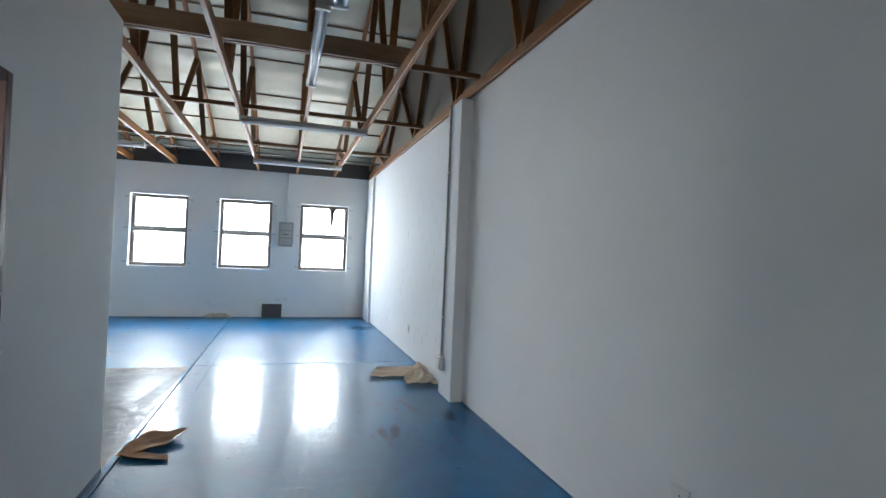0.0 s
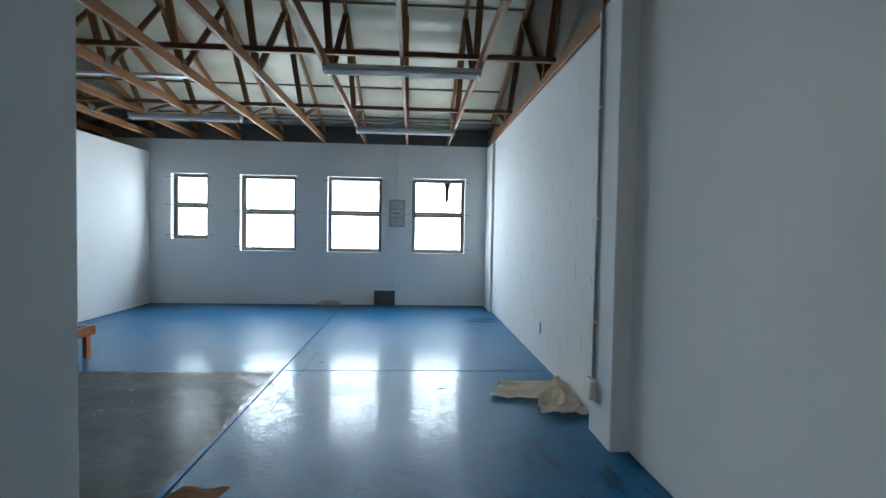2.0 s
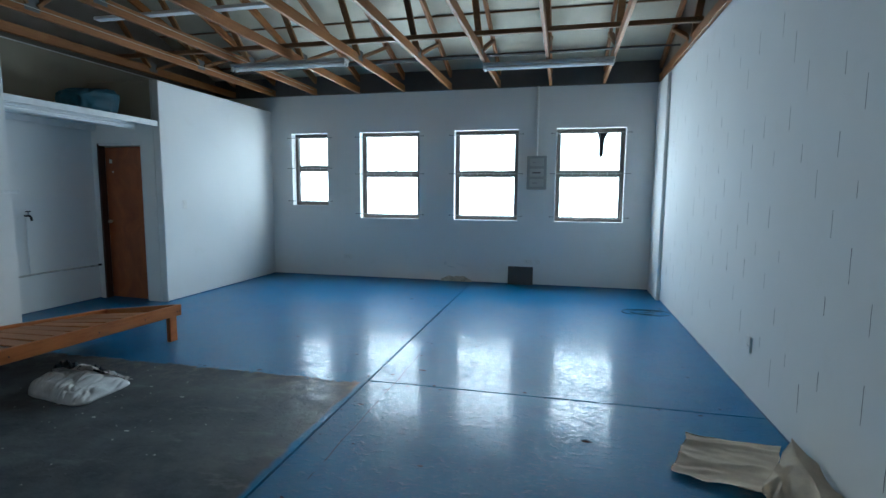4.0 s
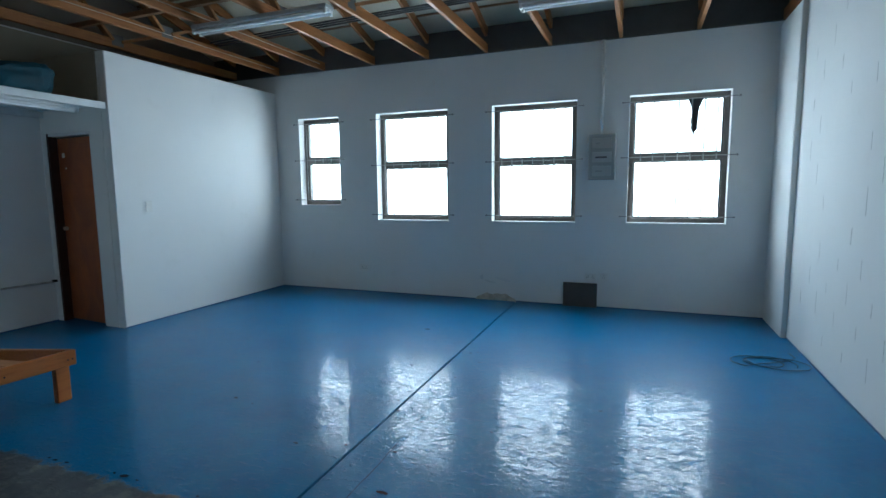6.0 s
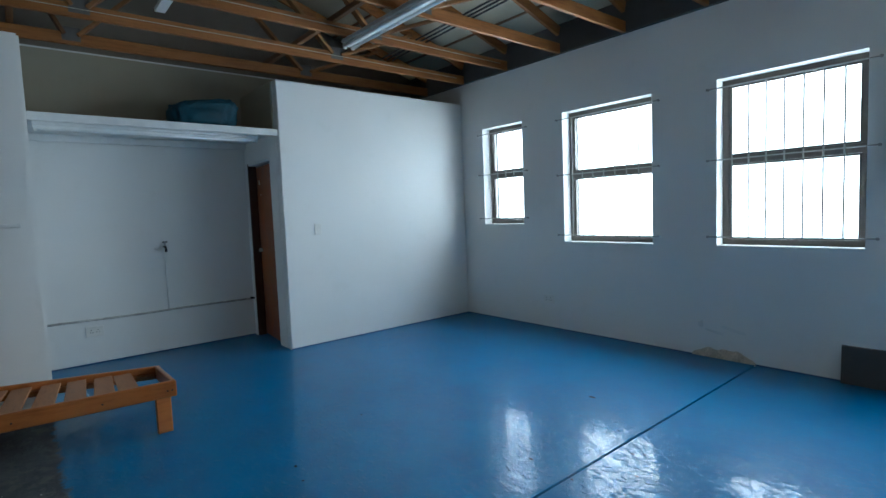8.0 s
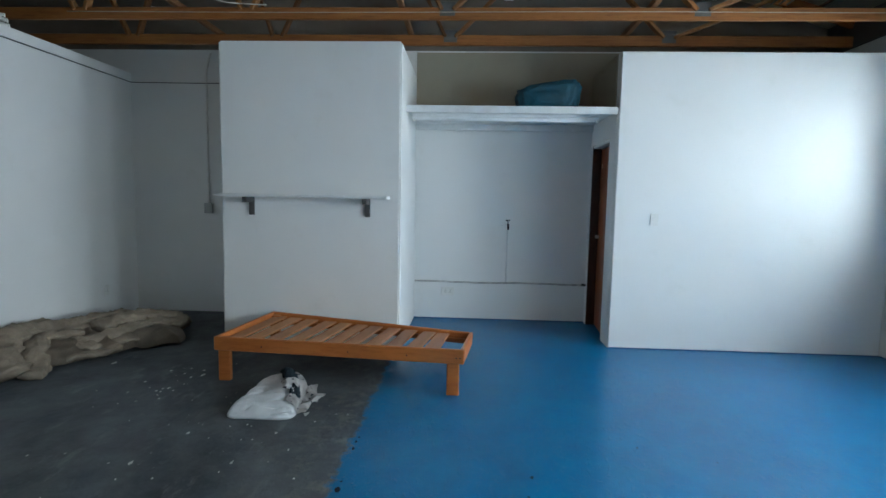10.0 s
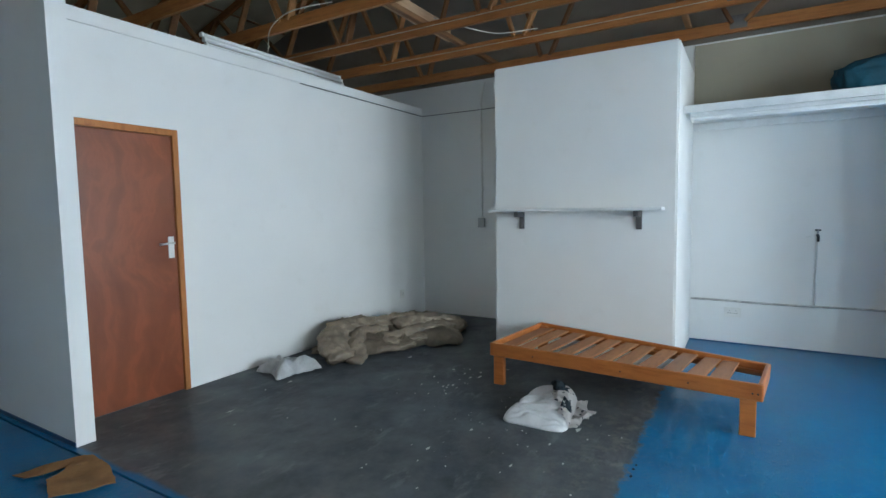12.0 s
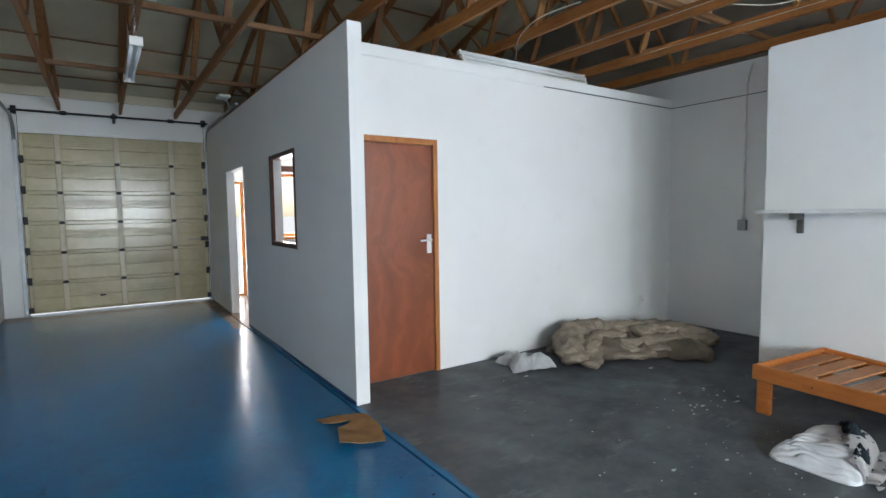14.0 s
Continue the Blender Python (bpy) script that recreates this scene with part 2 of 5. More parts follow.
    zone_b = maths(t, "MULTIPLY", zone_b, maths(t, "ADD", maths(t, "MULTIPLY", near_joint, 0.25), 0.75))
    swell = noise_node(t, 2.4, 2, 0.5, co)
    trowel = noise_node(t, 10.0, 4, 0.6, co, (1.0, 1.3, 1))
    pits = ramp(t, noise_node(t, 21.0, 4, 0.62, co, (0.8, 1.5, 1)), ((0.58, (0, 0, 0)), (0.66, (1, 1, 1))))
    crease = ramp(t, noise_node(t, 13.0, 5, 0.7, co, (0.7, 1.2, 1)), ((0.475, (0, 0, 0)), (0.50, (1, 1, 1)), (0.525, (0, 0, 0))))

    lumps = maths(t, "MULTIPLY", noise_node(t, 11.0, 6, 0.72, co), bare)

    def layered(socket, start, k):
        n = start
        for h, strength, distance in ((swell, 0.10 * k, 0.02), (trowel, 0.42 * k, 0.005), (maths(t, "MULTIPLY", pits, zone_b), 0.72 * k, 0.005), (maths(t, "MULTIPLY", crease, zone_b), 0.36 * k, 0.0035), (lumps, 0.5 * k, 0.006)):
            b = t.nodes.new("ShaderNodeBump")
            b.inputs["Strength"].default_value, b.inputs["Distance"].default_value = min(1.0, strength), distance
            link(t, h, b.inputs["Height"])
            if n is not None:
                link(t, n, b.inputs["Normal"])
            n = b.outputs["Normal"]
        link(t, n, socket)
        return n

    layered(p.inputs["Coat Normal"], None, 1.0)
    n = layered(p.inputs["Normal"], None, 0.6)
    n = bump(t, p, lumps, 0.35, 0.008, n)
    bump(t, p, fine, 0.08, 0.002, n)
    return m


PAINT = wall_paint("white_wall_paint", (0.83, 0.83, 0.81))
PAINT_BLOCK = wall_paint("white_paint_on_block", (0.83, 0.83, 0.81), blocks=0.2, rough=0.85, sheen=0.12)
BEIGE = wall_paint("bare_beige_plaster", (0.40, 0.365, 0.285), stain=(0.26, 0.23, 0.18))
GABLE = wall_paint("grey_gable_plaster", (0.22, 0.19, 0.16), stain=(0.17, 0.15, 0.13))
FLOOR = floor_paint("blue_floor_paint_and_concrete")
JOINT = plain("dark_floor_joint", (0.008, 0.014, 0.022), 0.85, spec=0.08)
PINE = wood("pine_roof_timber", (0.34, 0.135, 0.035), (0.14, 0.047, 0.013))
PINE_X = wood("pine_cross_timber", (0.22, 0.11, 0.046), (0.11, 0.05, 0.022), along=(0.5, 6, 6))
PLANK = wood("pale_plank_timber", (0.43, 0.28, 0.175), (0.29, 0.175, 0.10), along=(0.5, 6, 6), tint=0.1)
PINE_WEB = wood("pine_web_timber", (0.34, 0.155, 0.050), (0.12, 0.050, 0.018), along=(4, 4, 0.6), tint=0.85)
BED_WOOD = wood("varnished_bed_pine", (0.45, 0.150, 0.034), (0.27, 0.074, 0.016), rough=0.38, along=(6, 0.6, 6), tint=0.2)
SLAT_WOOD = wood("worn_bed_slat_pine", (0.44, 0.180, 0.062), (0.24, 0.085, 0.026), rough=0.5, along=(0.6, 6, 6), tint=0.4)
FRAME_WOOD = wood("orange_frame_timber", (0.43, 0.165, 0.046), (0.26, 0.085, 0.024), rough=0.4, along=(6, 6, 0.6), tint=0.1)
DARK_FRAME = wood("dark_stained_frame", (0.075, 0.028, 0.018), (0.04, 0.015, 0.010), rough=0.5, along=(5, 5, 0.6), knots=False)
DOOR_RED = veneer_door("red_brown_door_veneer", (0.210, 0.056, 0.020), (0.165, 0.040, 0.015))
DOOR_ORANGE = veneer_door("orange_brown_door_veneer", (0.30, 0.085, 0.026), (0.19, 0.048, 0.016))
SHEET = plain("silver_white_roof_insulation", (0.50, 0.455, 0.345), 0.48, 0.15, 0.10, 1.4, 30.0, 0.3)
METAL_ROOF = plain("roof_metal", (0.35, 0.36, 0.37), 0.45, 0.6)
BRONZE = plain("dark_bronze_window_frame", (0.10, 0.085, 0.075), 0.42, 0.2, 0.1)
STEEL = plain("painted_steel_bar", (0.34, 0.335, 0.32), 0.45, 0.1)
GALV = plain("galvanised_steel", (0.36, 0.38, 0.40), 0.42, 0.75, 0.12, 9.0)
PLATE = plain("dull_nail_plate", (0.13, 0.125, 0.12), 0.6, 0.4, 0.15, 9.0)
CHANNEL = plain("pale_grey_lamp_channel", (0.50, 0.50, 0.49), 0.35, 0.15, 0.08, 9.0)
BLACK = plain("black_metal", (0.022, 0.022, 0.024), 0.5, 0.3)
CHROME = plain("chrome", (0.80, 0.80, 0.79), 0.32, 1.0, 0.03)
WHITE = plain("white_enamel", (0.78, 0.78, 0.77), 0.35, 0.0, 0.05)
TUBE = plain("opal_glass_tube", (0.86, 0.87, 0.87), 0.16, 0.0, 0.02, relief=0)
PLASTIC = plain("white_plastic", (0.78, 0.77, 0.73), 0.4, 0.0, 0.05)
PIPE_DIRT = plain("dirty_painted_pipe", (0.60, 0.585, 0.55), 0.7, 0.0, 0.3, 14.0)
COVER = plain("pale_grey_breaker_cover", (0.50, 0.51, 0.49), 0.4, 0.0, 0.06)
GREY_BOX = plain("grey_panel_plastic", (0.36, 0.37, 0.36), 0.42, 0.0, 0.06)
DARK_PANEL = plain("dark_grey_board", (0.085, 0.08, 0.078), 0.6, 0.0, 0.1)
SHELF_PAINT = plain("pale_grey_shelf_paint", (0.76, 0.77, 0.76), 0.45, 0.0, 0.07)
GARAGE = plain("cream_garage_panel", (0.50, 0.44, 0.275), 0.2, 0.0, 0.09, 3.0, relief=0.03)
GARAGE_RIB = plain("cream_garage_stile", (0.53, 0.475, 0.32), 0.35, 0.0, 0.07, 3.0)
KHAKI = plain("khaki_tarpaulin", (0.265, 0.212, 0.155), 0.72, 0.0, 0.2, 5.0, 90.0, 0.4)
SACK = plain("white_woven_sack", (0.68, 0.69, 0.70), 0.5, 0.0, 0.08, 8.0, 220.0, 0.4)
def printed_cloth(name, ground, figure):
    """Pale cloth with scattered dark printed blots."""
    m, t, p = nodes_of(name)
    co = t.nodes.new("ShaderNodeTexCoord").outputs["Object"]
    blot = ramp(t, noise_node(t, 26.0, 2, 0.5, co), ((0.60, (0, 0, 0)), (0.64, (1, 1, 1))))
    base = ramp(t, noise_node(t, 9.0, 4, 0.6, co), ((0.3, tuple(c * 0.8 for c in ground)), (0.7, ground)))
    link(t, mix(t, blot, base, figure), p.inputs["Base Color"])
    p.inputs["Roughness"].default_value = 0.8
    bump(t, p, noise_node(t, 300.0, 2, 0.5, co), 0.3, 0.001)
    return m


RAG = printed_cloth("printed_white_rag", (0.66, 0.63, 0.61), (0.05, 0.06, 0.075))
RAG_DARK = plain("dark_blue_rag", (0.03, 0.05, 0.065), 0.85, 0.0, 0.3, 18.0)
BAG_WHITE = plain("thin_white_plastic_bag", (0.80, 0.80, 0.80), 0.32, 0.0, 0.1, 12.0)
CARD = plain("brown_cardboard", (0.31, 0.17, 0.075), 0.9, 0.0, 0.16, 7.0, 120.0, 0.2, spec=0.1)
DUST = plain("cream_dust_sheet", (0.92, 0.76, 0.61), 0.85, 0.0, 0.15, 6.0, 200.0, 0.4)
TEAL = plain("teal_bag_cloth", (0.004, 0.070, 0.110), 0.7, 0.0, 0.25, 7.0, 150.0, 0.4)
ROPE = plain("dark_blue_cord", (0.02, 0.06, 0.09), 0.7)
CABLE_W = plain("white_cable", (0.46, 0.42, 0.36), 0.5)
STAIN = plain("damp_stained_plaster", (0.62, 0.55, 0.45), 0.8, 0.0, 0.3, 9.0)
SKIRT = plain("blue_wall_foot_paint_and_shade", (0.016, 0.085, 0.22), 0.3)
OUTSIDE = plain("pale_paving", (0.42, 0.41, 0.38), 0.8)
DEBRIS = plain("paint_flakes", (0.55, 0.55, 0.52), 0.8)
glass_m, glass_t, glass_p = nodes_of("window_glass")
glass_p.inputs["Base Color"].default_value = (1, 1, 1, 1)
glass_p.inputs["Transmission Weight"].default_value = 1.0
glass_p.inputs["Roughness"].default_value = 0.0
glass_p.inputs["IOR"].default_value = 1.45
GLASS = glass_m


# ---- builders ----
def finish(name, bm, material, parent=None, label="", smooth=False):
    me = bpy.data.meshes.new(name)
    bmesh.ops.recalc_face_normals(bm, faces=bm.faces[:])
    bm.to_mesh(me)
    bm.free()
    if smooth:
        me.polygons.foreach_set("use_smooth", [True] * len(me.polygons))
    me.materials.append(material)
    ob = new(name, me)
    if parent is not None:
        ob.parent = parent
    if label:
        ob["label"] = label
    return ob


def part(name, bm, material, parent, label="", smooth=False):
    return finish(name, bm, material, parent, label, smooth)


def thing(name, label, category, group="", kind="", at=(0, 0, 0)):
    ob = new(name)
    ob.location = at
    ob.empty_display_size = 0.1
    return tagged(ob, label, category, group, kind)


def box(x0, x1, y0, y1, z0, z1, bevel=0.0, bm=None, segments=1):
    bm = bm or bmesh.new()
    r = bmesh.ops.create_cube(bm, size=1.0)
    for v in r["verts"]:
        v.co = Vector((x0 + (v.co.x + 0.5) * (x1 - x0), y0 + (v.co.y + 0.5) * (y1 - y0), z0 + (v.co.z + 0.5) * (z1 - z0)))
    if bevel:
        es = list({e for v in r["verts"] for e in v.link_edges})
        bmesh.ops.bevel(bm, geom=es, offset=bevel, segments=segments, affect="EDGES")
    return bm


def beam(p, q, w, h, bm=None, up=(0, 0, 1), bevel=0.004):
    """A timber of width w and height h from p to q."""
    bm = bm or bmesh.new()
    p, q = Vector(p), Vector(q)
    d = (q - p).normalized()
    side = d.cross(Vector(up))
    side = side.normalized() if side.length > 1e-4 else Vector((1, 0, 0))
    top = side.cross(d).normalized()
    m = Matrix((side, d, top)).transposed().to_4x4()
    m.translation = (p + q) / 2
    r = bmesh.ops.create_cube(bm, size=1.0)
    ln = (q - p).length
    for v in r["verts"]:
        v.co = Vector((v.co.x * w, v.co.y * ln, v.co.z * h))
    if bevel:
        es = list({e for v in r["verts"] for e in v.link_edges})
        rb = bmesh.ops.bevel(bm, geom=es, offset=bevel, segments=1, affect="EDGES")
        vs = list({v for f in rb["faces"] for v in f.verts} | {v for v in r["verts"] if v.is_valid})
    else:
        vs = r["verts"]
    bmesh.ops.transform(bm, matrix=m, verts=vs)
    return bm


def rod(points, r, bm=None, n=8):
    """A round bar or cable along points."""
    bm = bm or bmesh.new()
    pts = [Vector(p) for p in points]
    rings = []
    ref = Vector((0.3, 0.2, 0.93))
    for i, p in enumerate(pts):
        d = (pts[min(i + 1, len(pts) - 1)] - pts[max(i - 1, 0)]).normalized()
        a = d.cross(ref)
        if a.length < 0.05:
            a = d.cross(Vector((1, 0, 0)))
        a.normalize()
        b = d.cross(a)
        rings.append([bm.verts.new(p + r * (math.cos(k * math.tau / n) * a + math.sin(k * math.tau / n) * b)) for k in range(n)])
    for u, v in zip(rings, rings[1:]):
        for k in range(n):
            bm.faces.new((u[k], u[(k + 1) % n], v[(k + 1) % n], v[k]))
    bm.faces.new(rings[0][::-1])
    bm.faces.new(rings[-1])
    return bm


def pierced(u0, u1, z0, z1, openings, place):
    """A wall of real thickness with openings through it. place(u, z, side) gives the point; side is 0 or 1."""
    us = sorted({u0, u1, *[v for o in openings for v in o[:2]]})
    zs = sorted({z0, z1, *[v for o in openings for v in o[2:]]})
    us = [v for v in us if u0 <= v <= u1]
    zs = [v for v in zs if z0 <= v <= z1]
    bm = bmesh.new()
    cache = {}

    def vert(i, j, s):
        if (i, j, s) not in cache:
            cache[i, j, s] = bm.verts.new(place(us[i], zs[j], s))
        return cache[i, j, s]

    def solid(i, j):
        if not (0 <= i < len(us) - 1 and 0 <= j < len(zs) - 1):
            return False
        cu, cz = (us[i] + us[i + 1]) / 2, (zs[j] + zs[j + 1]) / 2
        return not any(a < cu < b and c < cz < d for a, b, c, d in openings)

    for i in range(len(us) - 1):
        for j in range(len(zs) - 1):
            if not solid(i, j):
                continue
            for s in (0, 1):
                bm.faces.new((vert(i, j, s), vert(i + 1, j, s), vert(i + 1, j + 1, s), vert(i, j + 1, s)))
            for di, dj, a, b in ((-1, 0, (i, j), (i, j + 1)), (1, 0, (i + 1, j), (i + 1, j + 1)), (0, -1, (i, j), (i + 1, j)), (0, 1, (i, j + 1), (i + 1, j + 1))):
                if not solid(i + di, j + dj):
                    bm.faces.new((vert(*a, 0), vert(*b, 0), vert(*b, 1), vert(*a, 1)))
    return bm


def prism(points, x0, x1, bm=None):
    """A flat outline in y and z, drawn out from x0 to x1."""
    bm = bm or bmesh.new()
    a = [bm.verts.new((x0, y, z)) for y, z in points]
    b = [bm.verts.new((x1, y, z)) for y, z in points]
    bm.faces.new(a)
    bm.faces.new(b[::-1])
    for i in range(len(points)):
        j = (i + 1) % len(points)
        bm.faces.new((a[i], a[j], b[j], b[i]))
    return bm


def roof_z(y):
    """Underside of the roof lining."""
    return 3.34 + PITCH * (YN - RIDGE - abs(y - RIDGE))


# ---- the large structure ----
def structure(name, bm, material, label, category):
    return tagged(finish(name, bm, material), label, category, kind="structure")


# floor: screed bays with sunk joints between them
floor = structure("floor", box(XW - 0.2, XE + 0.2, YS - 0.2, YN + 0.2, -0.2, -0.02), JOINT, "dark screed bed under the painted floor bays", "floor")
JX = -0.955
for x0, x1, y0, y1 in ((JX + 0.006, XE + 0.15, YS - 0.15, 7.084), (JX + 0.006, XE + 0.15, 7.092, YN + 0.15), (XW - 0.15, JX - 0.006, YS - 0.15, YN + 0.15)):
    part("floor_bay", box(x0, x1, y0, y1, -0.03, 0.0, 0.003), FLOOR, floor)

ground = structure("ground", box(-400, 400, -400, 400, -0.4, -0.25), OUTSIDE, "pale paved ground outside the building", "ground")

wall_north = structure("wall_north", pierced(XW - 0.2, XE + 0.2, -0.1, 3.2, WINDOWS, lambda u, z, s: (u, YN + 0.28 * s, z)), PAINT, "white painted masonry wall with four windows", "wall")
wall_east = structure("wall_east", box(XE, XE + 0.22, YS - 0.1, YN, -0.1, 3.08), PAINT_BLOCK, "white painted block wall with faint vertical joints", "wall")
wall_west = structure("wall_west", box(XW - 0.22, XW, YS - 0.1, YN, -0.1, 3.08), PAINT, "white painted plaster wall behind the alcove", "wall")
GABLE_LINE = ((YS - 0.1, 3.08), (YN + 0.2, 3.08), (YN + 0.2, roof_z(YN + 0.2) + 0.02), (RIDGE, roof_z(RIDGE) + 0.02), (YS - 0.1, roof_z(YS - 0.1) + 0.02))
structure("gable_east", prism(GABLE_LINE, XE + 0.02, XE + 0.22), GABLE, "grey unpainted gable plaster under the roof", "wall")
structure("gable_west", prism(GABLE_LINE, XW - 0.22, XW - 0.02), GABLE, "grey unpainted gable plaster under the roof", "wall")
GX0, GX1, GZ = -0.97, 1.48, 2.68
SOUTH_HOLES = ((GX0, GX1, -0.1, GZ), (-1.58, -1.16, -0.01, 2.04), (-3.30, -2.15, 1.03, 2.19))
wall_south = structure("wall_south", pierced(XW - 0.2, XE + 0.2, -0.1, 3.2, SOUTH_HOLES, lambda u, z, s: (u, YS - 0.2 * s, z)), PAINT, "white painted wall around the garage door", "wall")
structure("wall_column", box(1.64, XE + 0.01, 5.15, 5.55, -0.01, 3.0, 0.006), PAINT, "white painted column standing proud of the wall", "column")
structure("corner_column", box(1.715, XE + 0.01, 10.86, YN + 0.01, -0.01, 3.0, 0.006), PAINT, "white painted shallow column in the room corner", "column")

# office in the corner
OX, OY = -0.995, 3.68
OT = 0.11
office_side = structure("office_wall_side", pierced(YS, 4.05, -0.02, 2.82, ((-0.38, 0.68, -0.03, 2.06), (1.90, 2.765, 1.11, 2.065)), lambda u, z, s: (OX - OT * s, u, z)), PAINT, "white painted office wall with a doorway and a hatch", "wall")
office_front = structure("office_wall_front", pierced(XW, OX - OT, -0.02, 2.81, ((-1.99, -1.12, -0.03, 2.085),), lambda u, z, s: (u, OY - OT * s, z)), PAINT, "white painted office wall with a brown door", "wall")
structure("office_wall_band", box(XW, OX - OT, OY, OY + 0.012, 2.715, 2.812, 0.003), PAINT, "white plaster band along the top of the office wall", "trim")
structure("office_ceiling", box(XW, OX - OT, YS, OY - OT, 2.60, 2.64), PAINT, "white board ceiling inside the office", "ceiling")

# block with the shelf, alcove and small room in the corner
structure("chimney_block", box(XW, -4.225, 5.385, 7.06, -0.01, 2.795, 0.015, segments=2), PAINT, "white plastered block standing out from the wall", "wall")
structure("store_wall_front", box(-4.58, -4.48, 9.06, YN, -0.01, 2.79, 0.008), PAINT, "white plastered partition of the small corner room", "wall")
structure("store_wall_side", pierced(XW, -4.58, -0.01, 2.79, ((-5.46, -4.76, -0.02, 2.03),), lambda u, z, s: (u, 9.06 + 0.1 * s, z)), PAINT, "white plastered wall with a narrow doorway", "wall")
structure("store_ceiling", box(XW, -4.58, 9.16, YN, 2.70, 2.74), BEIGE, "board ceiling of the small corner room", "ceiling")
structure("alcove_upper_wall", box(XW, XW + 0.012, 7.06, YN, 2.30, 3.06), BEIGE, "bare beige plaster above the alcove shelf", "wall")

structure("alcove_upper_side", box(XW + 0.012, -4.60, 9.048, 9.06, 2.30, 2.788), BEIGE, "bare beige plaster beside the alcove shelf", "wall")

# roof lining that sags between the purlins, and the metal above it
PURLINS = [RIDGE + s * d for d in (0.12, 1.02, 1.92, 2.82, 3.72, 4.62, 5.52, 6.42) for s in (-1, 1)]


def lining():
    bm = bmesh.new()
    ys = np.linspace(YS - 0.25, YN + 0.25, 240)
    xs = np.linspace(XW - 0.2, XE + 0.2, 60)
    grid = []
    for y in ys:
        d = abs(y - RIDGE)
        phase = ((d - 0.12) / 0.45) % 1.0
        row = []
        for x in xs:
            sag = 0.016 * math.sin(math.pi * phase) ** 1.5 * (0.7 + 0.6 * noise.noise((x * 1.3, y * 0.8, 3)))
            row.append(bm.verts.new((x, y, roof_z(y) - sag + 0.006 * noise.noise((x * 6, y * 2, 0)))))
        grid.append(row)
    for r0, r1 in zip(grid, grid[1:]):
        for i in range(len(xs) - 1):
            bm.faces.new((r0[i], r0[i + 1], r1[i + 1], r1[i]))
    return bm


structure("ceiling", lining(), SHEET, "silver-white roof lining sagging between purlins", "ceiling").data.polygons.foreach_set("use_smooth", [True] * (239 * 59))
roof_out = ((YS - 0.6, roof_z(YS - 0.6) + 0.05), (RIDGE, roof_z(RIDGE) + 0.05), (YN + 0.6, roof_z(YN + 0.6) + 0.05), (YN + 0.6, roof_z(YN + 0.6) + 0.1), (RIDGE, roof_z(RIDGE) + 0.1), (YS - 0.6, roof_z(YS - 0.6) + 0.1))
structure("roof", prism(roof_out, XW - 0.5, XE + 0.5), METAL_ROOF, "metal roof sheets over the lining", "roof")
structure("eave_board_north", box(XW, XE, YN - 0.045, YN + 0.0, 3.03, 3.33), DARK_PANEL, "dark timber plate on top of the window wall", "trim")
structure("eave_board_south", box(XW, XE, YS, YS + 0.02, 3.2, 3.34), SHEET, "pale closing board over the garage wall", "trim")


# ---- roof timbers ----
CHORD_Z = 3.02
TRUSS_X = [1.735 - 0.762 * i for i in range(10)]
BOTTOM = (9.70, 7.45, 5.60)
TOPS = (10.75, 8.60, 6.50, RIDGE)


def truss(x):
    """One nailed roof truss along y: chords, webs and plates, each a part."""
    t = thing("roof_truss", "pine roof truss with slender webs and nail plates", "roof truss", "roof trusses over the workshop", at=(x, RIDGE, CHORD_Z))
    o = Matrix.Translation((-x, -RIDGE, -CHORD_Z))

    def add(name, bm, material, label=""):
        bmesh.ops.transform(bm, matrix=o, verts=bm.verts[:])
        return part(name, bm, material, t, label)

    cz = CHORD_Z + 0.052
    add("bottom_chord", beam((x, YS + 0.03, cz), (x, YN - 0.06, cz), 0.038, 0.105), PINE)
    for s in (-1, 1):
        def my(y):
            return RIDGE + s * (y - RIDGE)
        tz = lambda y: roof_z(y) - 0.105
        add("top_chord", beam((x, my(YN - 0.06), tz(my(YN - 0.06))), (x, my(RIDGE + 0.01), tz(RIDGE + 0.01)), 0.038, 0.105), PINE)
        pairs = ((BOTTOM[0], TOPS[0]), (BOTTOM[0], TOPS[1]), (BOTTOM[1], TOPS[1]), (BOTTOM[1], TOPS[2]), (BOTTOM[2], TOPS[2]), (BOTTOM[2], TOPS[3]))
        for k, (b, top) in enumerate(pairs):
            lean = 0.05 if top > b else -0.05
            zt = roof_z(my(top)) - 0.11
            add("web", beam((x + 0.001 * (k % 2), my(b + lean), cz + 0.03), (x + 0.001 * (k % 2), my(top - lean * 0.6), zt), 0.034, 0.072, up=(1, 0, 0)), PINE_WEB)
        for b in BOTTOM[:2]:
            for side in (-1, 1):
                add("nail_plate", box(x + side * 0.0195 - 0.001, x + side * 0.0195 + 0.001, my(b) - 0.07, my(b) + 0.07, CHORD_Z + 0.03, CHORD_Z + 0.15), PLATE, "dull steel nail plate")
    return t


first = truss(TRUSS_X[0])
for x in TRUSS_X[1:]:
    copy_thing(first, Matrix.Translation((x, RIDGE, CHORD_Z)))

